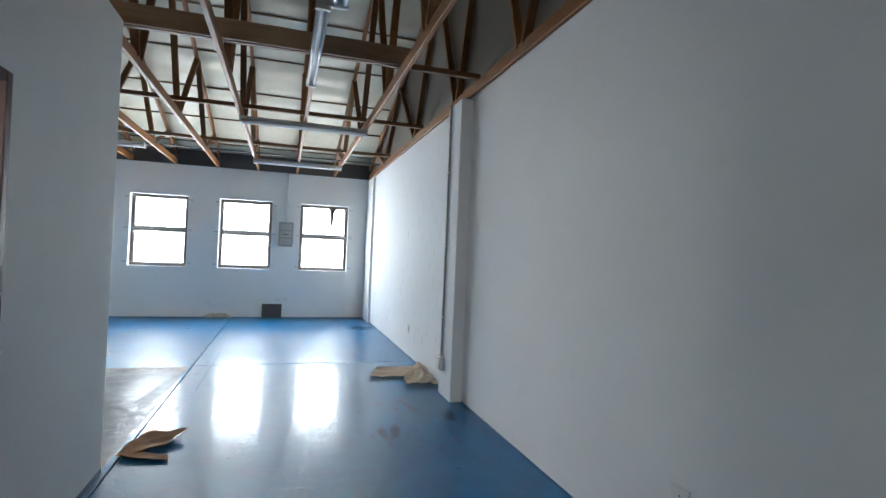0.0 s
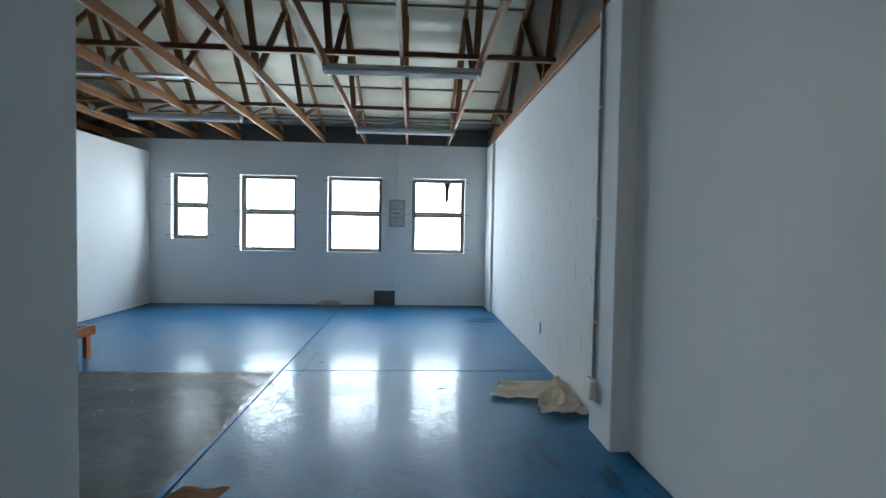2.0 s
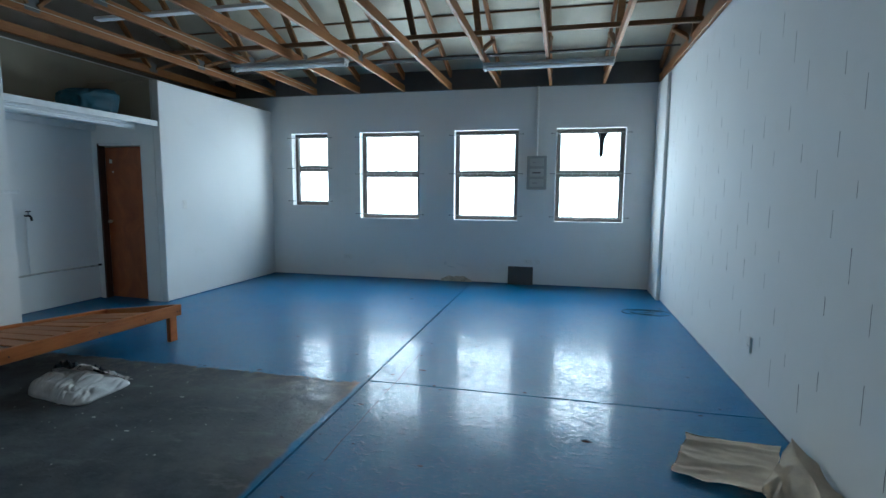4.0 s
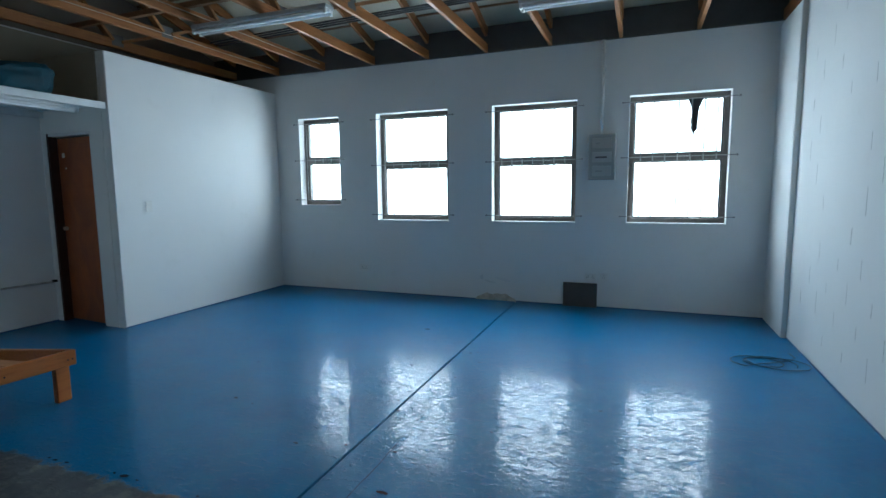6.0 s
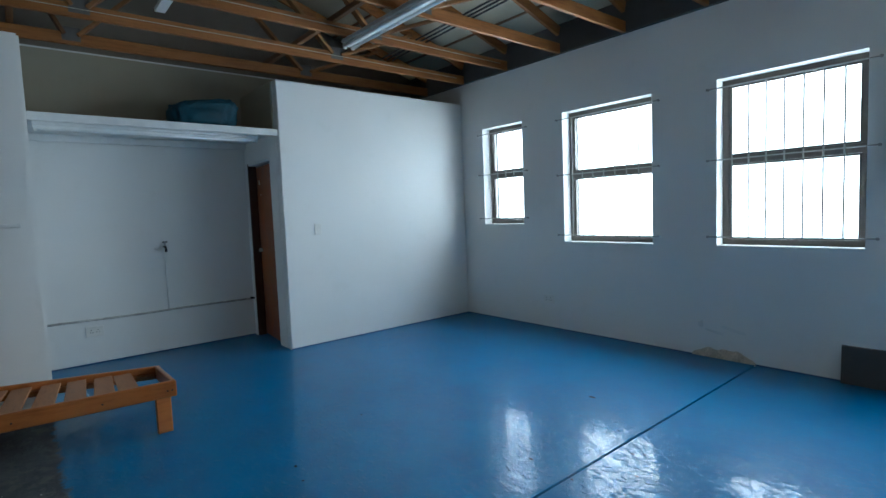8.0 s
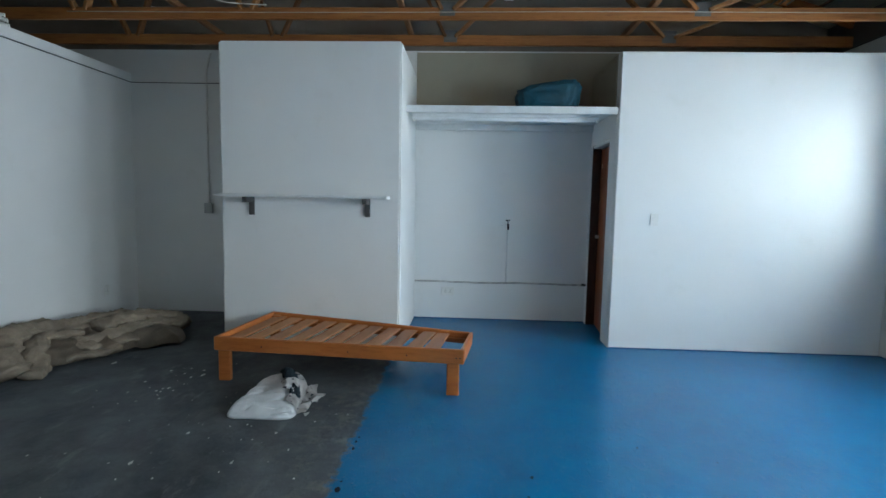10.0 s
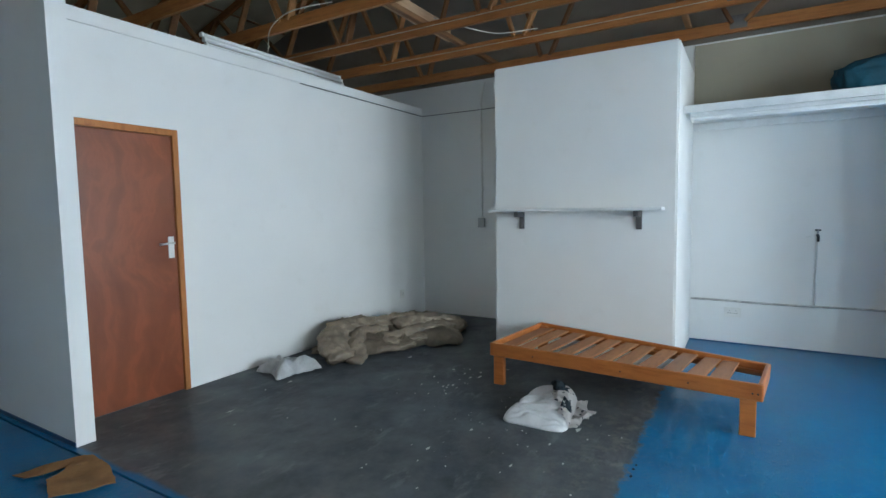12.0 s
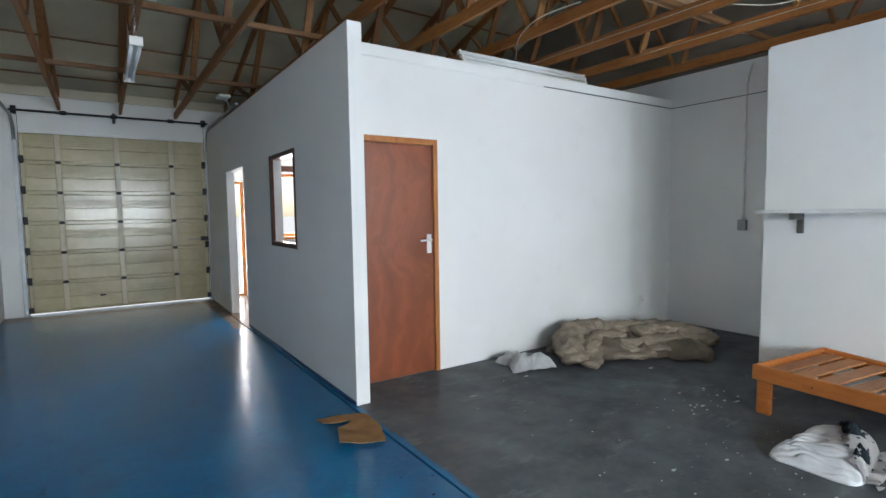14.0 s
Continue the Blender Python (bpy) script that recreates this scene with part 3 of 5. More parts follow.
for y in PURLINS:
    tagged(finish("purlin", beam((XW, y, roof_z(y) - 0.006), (XE, y, roof_z(y) - 0.006), 0.032, 0.02), PINE_X), "pine purlin under the roof lining", "purlin", "purlins under the roof lining")
for y in (9.27, 7.03, 4.95, 2.64, 0.37):
    tagged(finish("runner", beam((XW + 0.02, y, CHORD_Z + 0.132), (XE - 0.02, y, CHORD_Z + 0.132), 0.05, 0.05), PINE_X), "pine runner laid across the truss chords", "timber runner", "runners tying the trusses")
tagged(finish("plank", beam((-4.2, 4.905, CHORD_Z + 0.195), (1.06, 4.905, CHORD_Z + 0.195), 0.03, 0.165), PLANK), "broad pale plank on edge across the trusses", "plank")


# ---- fluorescent lamps ----
def batten_lamp(length, label, tubes=2, group="fluorescent lamps under the trusses", wide=0.13):
    """Lies along x, centred, hanging down from z = 0."""
    t = thing("fluorescent_lamp", label, "ceiling lamp", group)
    h = length / 2
    part("body", box(-h, h, -wide / 2, wide / 2, -0.035, 0.0, 0.006), CHANNEL if wide > 0.1 else WHITE, t, "grey metal channel")
    part("spine", box(-h, h, -0.022, 0.022, -0.06, -0.0352, 0.004), WHITE, t)
    for s in ((-1, 1) if tubes == 2 else (0,)):
        part("tube", rod(((-h + 0.035, s * 0.042, -0.062), (h - 0.035, s * 0.042, -0.062)), 0.014, n=12), TUBE, t, "white glass tube", smooth=True)
        for e in (-1, 1):
            part("lamp_holder", box(e * (h - 0.02) - 0.012, e * (h - 0.02) + 0.012, s * 0.042 - 0.017, s * 0.042 + 0.017, -0.082, -0.0352, 0.003), PLASTIC, t)
    return t


lamp = batten_lamp(1.55, "twin-tube fluorescent lamp fixed under the roof timbers")
lamp.location = (0.215, 7.0, CHORD_Z - 0.004)
copy_thing(lamp, Matrix.Translation((0.205, 10.02, CHORD_Z - 0.004)))
copy_thing(lamp, Matrix.Translation((-2.905, 9.45, CHORD_Z - 0.004)))


def hanging_lamp(length, at, drop):
    """A twin-tube batten along y on two chains."""
    hung = thing("hanging_lamp", "white twin-tube lamp hanging on chains", "ceiling lamp", "lamps hanging along the passage", at=at)
    h = length / 2
    part("body", box(-0.03, 0.03, -h, h, -0.03, 0.0, 0.005), WHITE, hung)
    for s in (-1, 1):
        part("tube", rod(((s * 0.027, -h + 0.03, -0.048), (s * 0.027, h - 0.03, -0.048)), 0.014, n=12), TUBE, hung, "white glass tube", smooth=True)
        part("end_cap", box(-0.045, 0.045, s * (h - 0.012) - 0.014, s * (h - 0.012) + 0.014, -0.068, -0.001, 0.004), WHITE, hung)
        ch = bmesh.new()
        for k in range(max(1, int(drop / 0.031))):
            a, w, c = k * 0.031, 0.008, s * (h - 0.1)
            if k % 2:
                rod(((-w, c, a), (-w, c, a + 0.036), (w, c, a + 0.036), (w, c, a), (-w, c, a)), 0.0022, ch, 5)
            else:
                rod(((0, c - w, a), (0, c - w, a + 0.036), (0, c + w, a + 0.036), (0, c + w, a), (0, c - w, a)), 0.0022, ch, 5)
        part("chain", ch, GALV, hung)
    return hung


hanging_lamp(1.53, (0.19, 4.29, 2.945), 0.075)
hanging_lamp(1.24, (0.25, 2.48, 2.76), 0.27)

# white trunking lying on the chords, and spare lamps stored on the office wall
tagged(finish("cable_trunking", box(-4.2, -2.08, 7.95, 8.03, CHORD_Z + 0.107, CHORD_Z + 0.137, 0.004), WHITE), "white trunking lying across the truss chords", "trunking")
for k, (dy, dz) in enumerate(((0.0, 0.0), (0.006, 0.037), (0.0, 0.074))):
    sp = thing("spare_lamp", "spare white lamp batten stored on the wall top", "lamp", "spare lamps on the office wall", at=(-3.14 + 0.02 * k, 3.645 + dy, 2.812 + dz))
    part("body", rod(((-0.82, 0, 0.018), (0.82, 0, 0.018)), 0.017, n=14), WHITE, sp, smooth=True)
    for e in (-1, 1):
        part("end_cap", box(e * 0.83 - 0.011, e * 0.83 + 0.011, -0.022, 0.022, 0.0, 0.0365, 0.005), PLASTIC, sp)


# ---- windows with bars ----
def window(i, x0, x1, z0, z1):
    w = thing("window_%d" % i, "dark bronze framed window behind thin burglar bars", "window", kind="structure", at=((x0 + x1) / 2, YN + 0.1, z0))
    o = Matrix.Translation((-(x0 + x1) / 2, -(YN + 0.1), -z0))

    def add(name, bm, material, label="", smooth=False):
        bmesh.ops.transform(bm, matrix=o, verts=bm.verts[:])
        return part(name, bm, material, w, label, smooth)

    ya, yb = YN + 0.125, YN + 0.175
    f = 0.05
    zm = z0 + (z1 - z0) * 0.52
    rim = pierced(x0, x1, z0, z1, ((x0 + f, x1 - f, z0 + f, zm - 0.035), (x0 + f, x1 - f, zm + 0.035, z1 - f)), lambda u, z, s: (u, ya + (yb - ya) * s, z))
    add("window_frame", rim, BRONZE)
    for a, b in ((z0 + f, zm - 0.035), (zm + 0.035, z1 - f)):
        s = 0.018
        sash = pierced(x0 + f + 0.002, x1 - f - 0.002, a + 0.002, b - 0.002, ((x0 + f + s, x1 - f - s, a + s, b - s),), lambda u, z, q: (u, ya + 0.008 + 0.03 * q, z))
        add("sash", sash, BRONZE)
        pane = add("pane", box(x0 + f + s, x1 - f - s, ya + 0.02, ya + 0.024, a + s, b - s), GLASS)
        pane.visible_shadow = False
    part_sill = box(x0 - 0.0, x1 + 0.0, YN - 0.006, YN + 0.124, z0 - 0.012, z0 + 0.004, 0.002)
    add("window_sill", part_sill, PAINT)
    g = thing("burglar_bars", "thin welded steel burglar bars fixed across a window", "burglar bars", "burglar bars on the windows", at=((x0 + x1) / 2, YN - 0.012, z0))
    go = Matrix.Translation((-(x0 + x1) / 2, -(YN - 0.012), -z0))
    for z in (z0 + 0.075, zm, z1 - 0.075):
        b = rod(((x0 - 0.075, YN - 0.014, z), (x1 + 0.075, YN - 0.014, z)), 0.0052, n=6)
        bmesh.ops.transform(b, matrix=go, verts=b.verts[:])
        part("cross_bar", b, STEEL, g)
        for e in (x0 - 0.07, x1 + 0.07):
            b = rod(((e, YN - 0.022, z), (e, YN + 0.004, z)), 0.011, n=8)
            bmesh.ops.transform(b, matrix=go, verts=b.verts[:])
            part("wall_fixing", b, STEEL, g)
    n = max(3, round((x1 - x0) / 0.125))
    for k in range(1, n):
        x = x0 + (x1 - x0) * k / n
        b = rod(((x, YN - 0.014, z0 + 0.07), (x, YN - 0.014, z1 - 0.07)), 0.0062, n=6)
        bmesh.ops.transform(b, matrix=go, verts=b.verts[:])
        part("upright_bar", b, STEEL, g)


for i, wdw in enumerate(WINDOWS):
    window(i + 1, *wdw)

# torn dark rag caught at the top of the last window
rag = bmesh.new()
prof = ((0.0, 0.075), (0.05, 0.066), (0.10, 0.042), (0.17, 0.034), (0.24, 0.036), (0.30, 0.03), (0.33, 0.036), (0.36, 0.012), (0.41, 0.004))
rows = []
for d, hw in prof:
    rows.append([rag.verts.new((0.985 + u * hw - 0.03 * d + 0.006 * noise.noise((d * 30, u * 2, 1)), YN + 0.062 + 0.008 * math.cos(u * 4 + d * 20), 2.352 - d)) for u in (-1, -0.5, 0, 0.5, 1)])
for a, b in zip(rows, rows[1:]):
    for k in range(4):
        rag.faces.new((a[k], a[k + 1], b[k + 1], b[k]))
bmesh.ops.solidify(rag, geom=rag.faces[:], thickness=0.006)
tagged(finish("hanging_rag", rag, BLACK, smooth=True), "torn dark rag hanging in the top of a window", "rag")


# ---- doors ----
def lever_handle(parent, x, y, z, face, reach):
    """Lever on a long plate; face is the way it looks along y, reach the way the lever points along x."""
    h = part("door_handle", box(x - 0.024, x + 0.024, min(y, y + face * 0.007), max(y, y + face * 0.007), z - 0.085, z + 0.085, 0.003), CHROME, parent, "chrome lever handle on a plate")
    lv = rod(((x, y + face * 0.007, z + 0.035), (x, y + face * 0.048, z + 0.035), (x + reach * 0.02, y + face * 0.055, z + 0.035), (x + reach * 0.115, y + face * 0.052, z + 0.03)), 0.009, n=8)
    part("lever", lv, CHROME, h, smooth=True)
    part("lock", rod(((x, y + face * 0.007, z - 0.045), (x, y + face * 0.012, z - 0.045)), 0.009, n=10), CHROME, h)
    return h


door = thing("door_1", "closed red-brown veneered office door in a wooden frame", "door", kind="structure", at=(-1.555, OY, 0))


def office_door():
    o = Matrix.Translation((1.555, -OY, 0))

    def add(name, bm, material, label=""):
        bmesh.ops.transform(bm, matrix=o, verts=bm.verts[:])
        return part(name, bm, material, door, label)

    x0, x1, zt = -1.988, -1.122, 2.083
    for a, b, c, d in ((x0, x0 + 0.045, 0.0, zt), (x1 - 0.045, x1, 0.0, zt), (x0 + 0.0452, x1 - 0.0452, zt - 0.05, zt)):
        add("door_frame", box(a, b, OY - OT - 0.004, OY + 0.008, c, d, 0.003), FRAME_WOOD, "orange varnished frame")
    leaf = add("door_leaf", box(x0 + 0.048, x1 - 0.048, OY - 0.05, OY - 0.012, 0.008, zt - 0.053, 0.002), DOOR_RED)
    return leaf


office_door()
lever_handle(door, -1.895 + 1.555, -0.012, 1.165, 1, 1)
lever_handle(door, -1.895 + 1.555, -0.05, 1.165, -1, 1)

# narrow door of the corner room, a little ajar inwards
d2 = thing("door_2", "orange-brown flush door standing slightly ajar", "door", kind="structure", at=(-4.79, 9.10, 0))
d2.rotation_euler = (0, 0, radians(-5))
part("door_leaf", box(-0.645, 0.0, 0.0, 0.038, 0.01, 1.985, 0.002), DOOR_ORANGE, d2)
part("door_handle", rod(((-0.60, -0.035, 1.02), (-0.60, 0.0, 1.02)), 0.02, n=10), CHROME, d2)
part("sticker", box(-0.575, -0.53, -0.002, -0.0005, 1.78, 1.83), PLASTIC, d2, "small pale sticker")
part("sticker", box(-0.535, -0.51, -0.002, -0.0005, 1.66, 1.675), PLASTIC, d2, "small pale sticker")
f2 = thing("door_frame", "dark painted jambs of the narrow doorway", "door frame", kind="structure", at=(-5.11, 9.06, 0))
for a, b, c, d in ((-5.458, -5.43, 0.0, 2.028), (-4.79, -4.762, 0.0, 2.028), (-5.4298, -4.7902, 2.0, 2.028)):
    part("jamb", box(a + 5.11, b + 5.11, 0.004, 0.096, c, d, 0.002), DARK_FRAME if a < -5.4 and c == 0 and b < -5.4 else SHELF_PAINT, f2)

# hatch in the office wall: dark outer frame, orange inner lining
hatch = thing("window_5", "open wall hatch with a dark stained timber frame", "window", kind="structure", at=(OX, 2.33, 1.11))
for name, (ya, yb, za, zb) in (("frame_stile", (1.902, 1.945, 1.112, 2.063)), ("frame_stile", (2.72, 2.763, 1.112, 2.063)), ("frame_rail", (1.9452, 2.7198, 1.112, 1.155)), ("frame_rail", (1.9452, 2.7198, 2.02, 2.063))):
    part(name, box(-0.03, 0.006, ya - 2.33, yb - 2.33, za - 1.11, zb - 1.11, 0.003), DARK_FRAME, hatch)
    part(name, box(-OT - 0.006, -0.0302, ya - 2.33 + 0.001, yb - 2.33 - 0.001, za - 1.109, zb - 1.111, 0.003), FRAME_WOOD if yb > 2.0 else SHELF_PAINT, hatch, "orange varnished lining" if yb > 2.0 else "white painted lining")

# doorway of the office and the glazed openings beyond it
dw = thing("doorway", "white doorway with an orange wooden jamb", "doorway", kind="structure", at=(OX - 0.055, 0.15, 0))
part("jamb", box(-0.052, 0.052, 0.50, 0.528, 0.0, 2.055, 0.003), FRAME_WOOD, dw)
ow = thing("window_6", "orange timber framed office window facing the street", "window", kind="structure", at=(-2.72, YS - 0.1, 1.03))
for a, b, c, d in ((-0.58, -0.52, 0.0, 1.16), (0.51, 0.57, 0.0, 1.16), (-0.5198, 0.5098, 0.0, 0.06), (-0.5198, 0.5098, 1.10, 1.16), (-0.03, 0.03, 0.0602, 1.0998)):
    part("frame_piece", box(a, b, -0.03, 0.04, c, d, 0.003), FRAME_WOOD, ow)
part("window_sill", box(-0.62, 0.61, 0.041, 0.16, -0.05, -0.002, 0.004), FRAME_WOOD, ow)
part("pelmet", box(-0.64, 0.63, 0.101, 0.14, 1.2, 1.3, 0.004), DARK_FRAME, ow, "dark timber pelmet")
gd = thing("door_3", "glazed street door with an orange timber frame", "door", kind="structure", at=(-1.37, YS - 0.1, 0))
for a, b, c, d in ((-0.208, -0.15, 0.0, 2.03), (0.168, 0.206, 0.0, 2.03), (-0.1498, 0.1678, 1.98, 2.03), (-0.1498, 0.1678, 0.0, 0.04)):
    part("frame_piece", box(a, b, -0.03, 0.04, c, d, 0.003), FRAME_WOOD, gd)


# ---- garage door ----
gar = thing("garage_door", "closed cream sectional garage door with ribbed panels", "garage door", kind="structure", at=((GX0 + GX1) / 2, YS - 0.06, 0))
GW = (GX1 - GX0) / 2 + 0.02
NSEC = 6
SH = (GZ + 0.02 - 0.03) / NSEC


def door_section():
    """A pressed panel: its profile in y and z drawn along x."""
    pts = [(0.0, -0.004), (0.020, 0.002), (0.020, 0.022), (0.006, 0.034)]
    for a in (0.0, 0.5):
        lo, hi = 0.034 + (SH - 0.068) * a, 0.034 + (SH - 0.068) * (a + 0.5)
        if a:
            pts += [(0.006, lo - 0.014), (0.015, lo - 0.006), (0.015, lo + 0.006), (0.006, lo + 0.014)]
            for k in range(3):
                c = lo + 0.045 + 0.032 * k
                pts += [(0.0062, c - 0.010), (0.0082, c), (0.0062, c + 0.010)]
    pts += [(0.006, SH - 0.034), (0.020, SH - 0.022), (0.020, SH + 0.0015), (0.0, SH - 0.0045)]
    return prism(pts, -GW, GW)


sec = part("door_section", door_section(), GARAGE, gar)
sec.location = (0, 0, 0.03)
for k in range(1, NSEC):
    s2 = sec.copy()
    scene.collection.objects.link(s2)
    s2.location = (0, 0, 0.03 + SH * k)
for k in range(NSEC):
    z = 0.03 + SH * k
    for x in (-GW + 0.04, -0.715, 0.035, 0.775, GW - 0.04):
        wd = 0.035
        part("stile", box(x - wd, x + wd, 0.0205, 0.036, z + 0.01, z + SH - 0.01, 0.004), GARAGE_RIB, gar)
        if k:
            hg = part("hinge", box(x - 0.03, x + 0.03, 0.0365, 0.046, z - 0.022, z + 0.022, 0.003), BLACK, gar, "dark steel hinge")
            part("hinge_pin", rod(((x - 0.04, 0.052, z), (x + 0.04, 0.052, z)), 0.009, n=8), BLACK, hg)
for e in (-1, 1):
    for k in range(NSEC):
        z = 0.03 + SH * k + 0.04
        part("roller_bracket", box(e * (GW - 0.03) - 0.045, e * (GW - 0.03) + 0.045, 0.04, 0.075, z - 0.03, z + 0.05, 0.005), BLACK, gar, "black roller bracket")
lk = part("lock_bar", box(-GW + 0.02, -GW + 0.14, 0.04, 0.07, 1.02, 1.09, 0.006), BLACK, gar, "black lock")
part("pull_handle", rod(((-GW + 0.14, 0.055, 1.05), (-GW + 0.24, 0.075, 1.05), (-GW + 0.34, 0.055, 1.05)), 0.008, n=8), GALV, gar)
part("foot_handle", box(0.28, 0.36, 0.037, 0.055, 0.22, 0.245, 0.004), BLACK, gar)
for e, x in ((-1, GX0 - 0.03), (1, GX1 + 0.03)):
    tr = thing("door_track", "galvanised steel track beside the garage door", "door track", "tracks of the garage door", at=(x, YS + 0.03, 0))
    part("upright", pierced(-0.028, 0.028, 0.0, 2.55, (), lambda u, z, s: (u, 0.022 * s - 0.022, z)), GALV, tr)
    part("lip", box(-0.028 if e > 0 else 0.02, -0.02 if e > 0 else 0.028, 0.0004, 0.03, 0.0, 2.55), GALV, tr)
    curve = [(0, 0.03, 2.55)] + [(0, 0.03 + 0.32 * (1 - math.cos(a)), 2.55 + 0.32 * math.sin(a)) for a in np.linspace(0.15, math.pi / 2, 7)] + [(0, 2.4, 2.88)]
    part("ceiling_run", rod(curve, 0.022, n=8), GALV, tr)
    part("cable", rod(((-e * 0.05, 0.045, 0.1), (-e * 0.05, 0.06, 2.9)), 0.003, n=5), BLACK, tr)
tb = thing("torsion_bar", "dark steel torsion bar above the garage door", "torsion bar", at=(0.25, YS + 0.1, 2.97))
part("shaft", rod(((-1.27, 0, 0), (1.30, 0, 0)), 0.016, n=10), BLACK, tb)
for x in (-1.2, 1.24):
    part("cable_drum", rod(((x - 0.03, 0, 0), (x + 0.03, 0, 0)), 0.055, n=16), BLACK, tb)
    part("bracket", box(x - 0.02, x + 0.02, -0.098, 0.02, -0.05, 0.05, 0.005), BLACK, tb)
for x in (-0.72, 0.05, 0.68):
    part("collar", rod(((x - 0.04, 0, 0), (x + 0.04, 0, 0)), 0.03, n=12), BLACK, tb)
part("bracket", box(0.03, 0.07, -0.098, 0.02, -0.09, 0.05, 0.005), BLACK, tb)
tagged(finish("lintel_strip", box(GX0, GX1, YS + 0.001, YS + 0.02, GZ - 0.015, GZ + 0.02, 0.003), WHITE), "pale weather strip over the garage door", "weather strip")
fl = thing("flood_lamp", "small white lamp on a bracket above the office wall", "lamp", at=(-1.02, -0.15, 2.82))
part("arm", rod(((0, 0, 0), (0, 0, 0.18), (0.05, 0, 0.24)), 0.012, n=8), GALV, fl)
part("head", box(-0.02, 0.14, -0.11, 0.11, 0.24, 0.28, 0.012), WHITE, fl)


# ---- shelves ----
sh = thing("wall_shelf", "pale grey wooden shelf on two brackets", "shelf", at=(-4.225, 6.18, 1.40))
part("board", box(0.001, 0.20, -0.765, 0.785, -0.005, 0.022, 0.003), SHELF_PAINT, sh)
for y in (-0.50, 0.58):
    br = part("bracket", box(0.001, 0.022, y - 0.024, y + 0.024, -0.17, -0.0055, 0.003), DARK_PANEL, sh, "dark wooden bracket")
    part("bracket_arm", prism(((y - 0.02, -0.055), (y + 0.02, -0.055), (y + 0.02, -0.0056), (y - 0.02, -0.0056)), 0.0225, 0.17), DARK_PANEL, br)
al = thing("alcove_shelf", "deep white shelf spanning the alcove", "shelf", at=(-4.52, 8.06, 2.24))
part("board", box(-1.0, 0.0, -0.995, 0.995, 0.02, 0.05, 0.002), SHELF_PAINT, al)
part("fascia", box(0.0005, 0.022, -0.995, 0.995, -0.015, 0.052, 0.003), SHELF_PAINT, al)
part("bearer", box(-0.96, -0.93, -0.995, 0.995, -0.05, 0.0195, 0.003), SHELF_PAINT, al)
ul = batten_lamp(1.84, "single white lamp batten under the alcove shelf", 1, "lamps in the alcove", 0.06)
ul.scale = (1.0, 1.0, 0.6)
ul.matrix_basis = pose(-4.74, 8.02, 2.258, 0, 0, 90)


# ---- soft things ----
def blob(name, size, power, wrinkle, freq, material, seed, cuts=5, flat=True, label="", parent=None):
    """A stuffed shape with a flat foot and creases."""
    bm = bmesh.new()
    bmesh.ops.create_icosphere(bm, subdivisions=cuts, radius=1.0)
    for v in bm.verts:
        c = v.co.copy()
        s = Vector([math.copysign(abs(k) ** power, k) for k in c])
        n = noise.fractal((c.x * freq + seed, c.y * freq, c.z * freq), 0.9, 2.1, 5)
        rdg = 1 - abs(noise.noise((c.x * freq * 1.3 + seed, c.y * freq * 1.3 + 7, c.z * freq * 0.8)))
        s *= 1 + wrinkle * n + wrinkle * 0.9 * (rdg ** 4 - 0.4)
        p = Vector((s.x * size[0], s.y * size[1], s.z * size[2]))
        if flat:
            p.z = max(p.z + size[2] * 0.75, 0.004 + 0.002 * noise.noise(c * 9))
        v.co = p
    return finish(name, bm, material, parent, label, True)


def crumpled(name, w, h, nx, ny, height, seed, material, edge=0.25, label="", thick=0.004, freq=3.0, fall=1.0, sharp=3.0, parent=None):
    """A sheet thrown down: ragged outline, ridged folds, resting on z = 0."""
    bm = bmesh.new()
    rows = []
    for j in range(ny + 1):
        row = []
        for i in range(nx + 1):
            u, v = 2 * i / nx - 1, 2 * j / ny - 1
            rim = max(abs(u), abs(v))
            a = math.atan2(v, u)
            shrink = 1 + edge * noise.noise((math.cos(a) * 1.7 + seed, math.sin(a) * 1.7, seed))
            x, y = u * w / 2 * shrink, v * h / 2 * shrink
            q = Vector((x * freq + seed, y * freq, seed * 0.7))
            q += 0.5 * Vector((noise.noise(q * 0.8), noise.noise(q * 0.8 + Vector((9, 3, 1))), 0))
            ridge = (1 - abs(noise.noise(q))) ** sharp + 0.45 * (1 - abs(noise.noise(q * 2.3))) ** sharp
            dome = max(0.0, 1 - rim ** 2.2) ** fall
            row.append(bm.verts.new((x, y, 0.006 + height * (dome * (0.35 + 0.65 * ridge) + 0.10 * ridge * (1 - dome)))))
        rows.append(row)
    for a, b in zip(rows, rows[1:]):
        for k in range(nx):
            bm.faces.new((a[k], a[k + 1], b[k + 1], b[k]))
    bmesh.ops.solidify(bm, geom=bm.faces[:], thickness=thick)
    return finish(name, bm, material, parent, label, True)


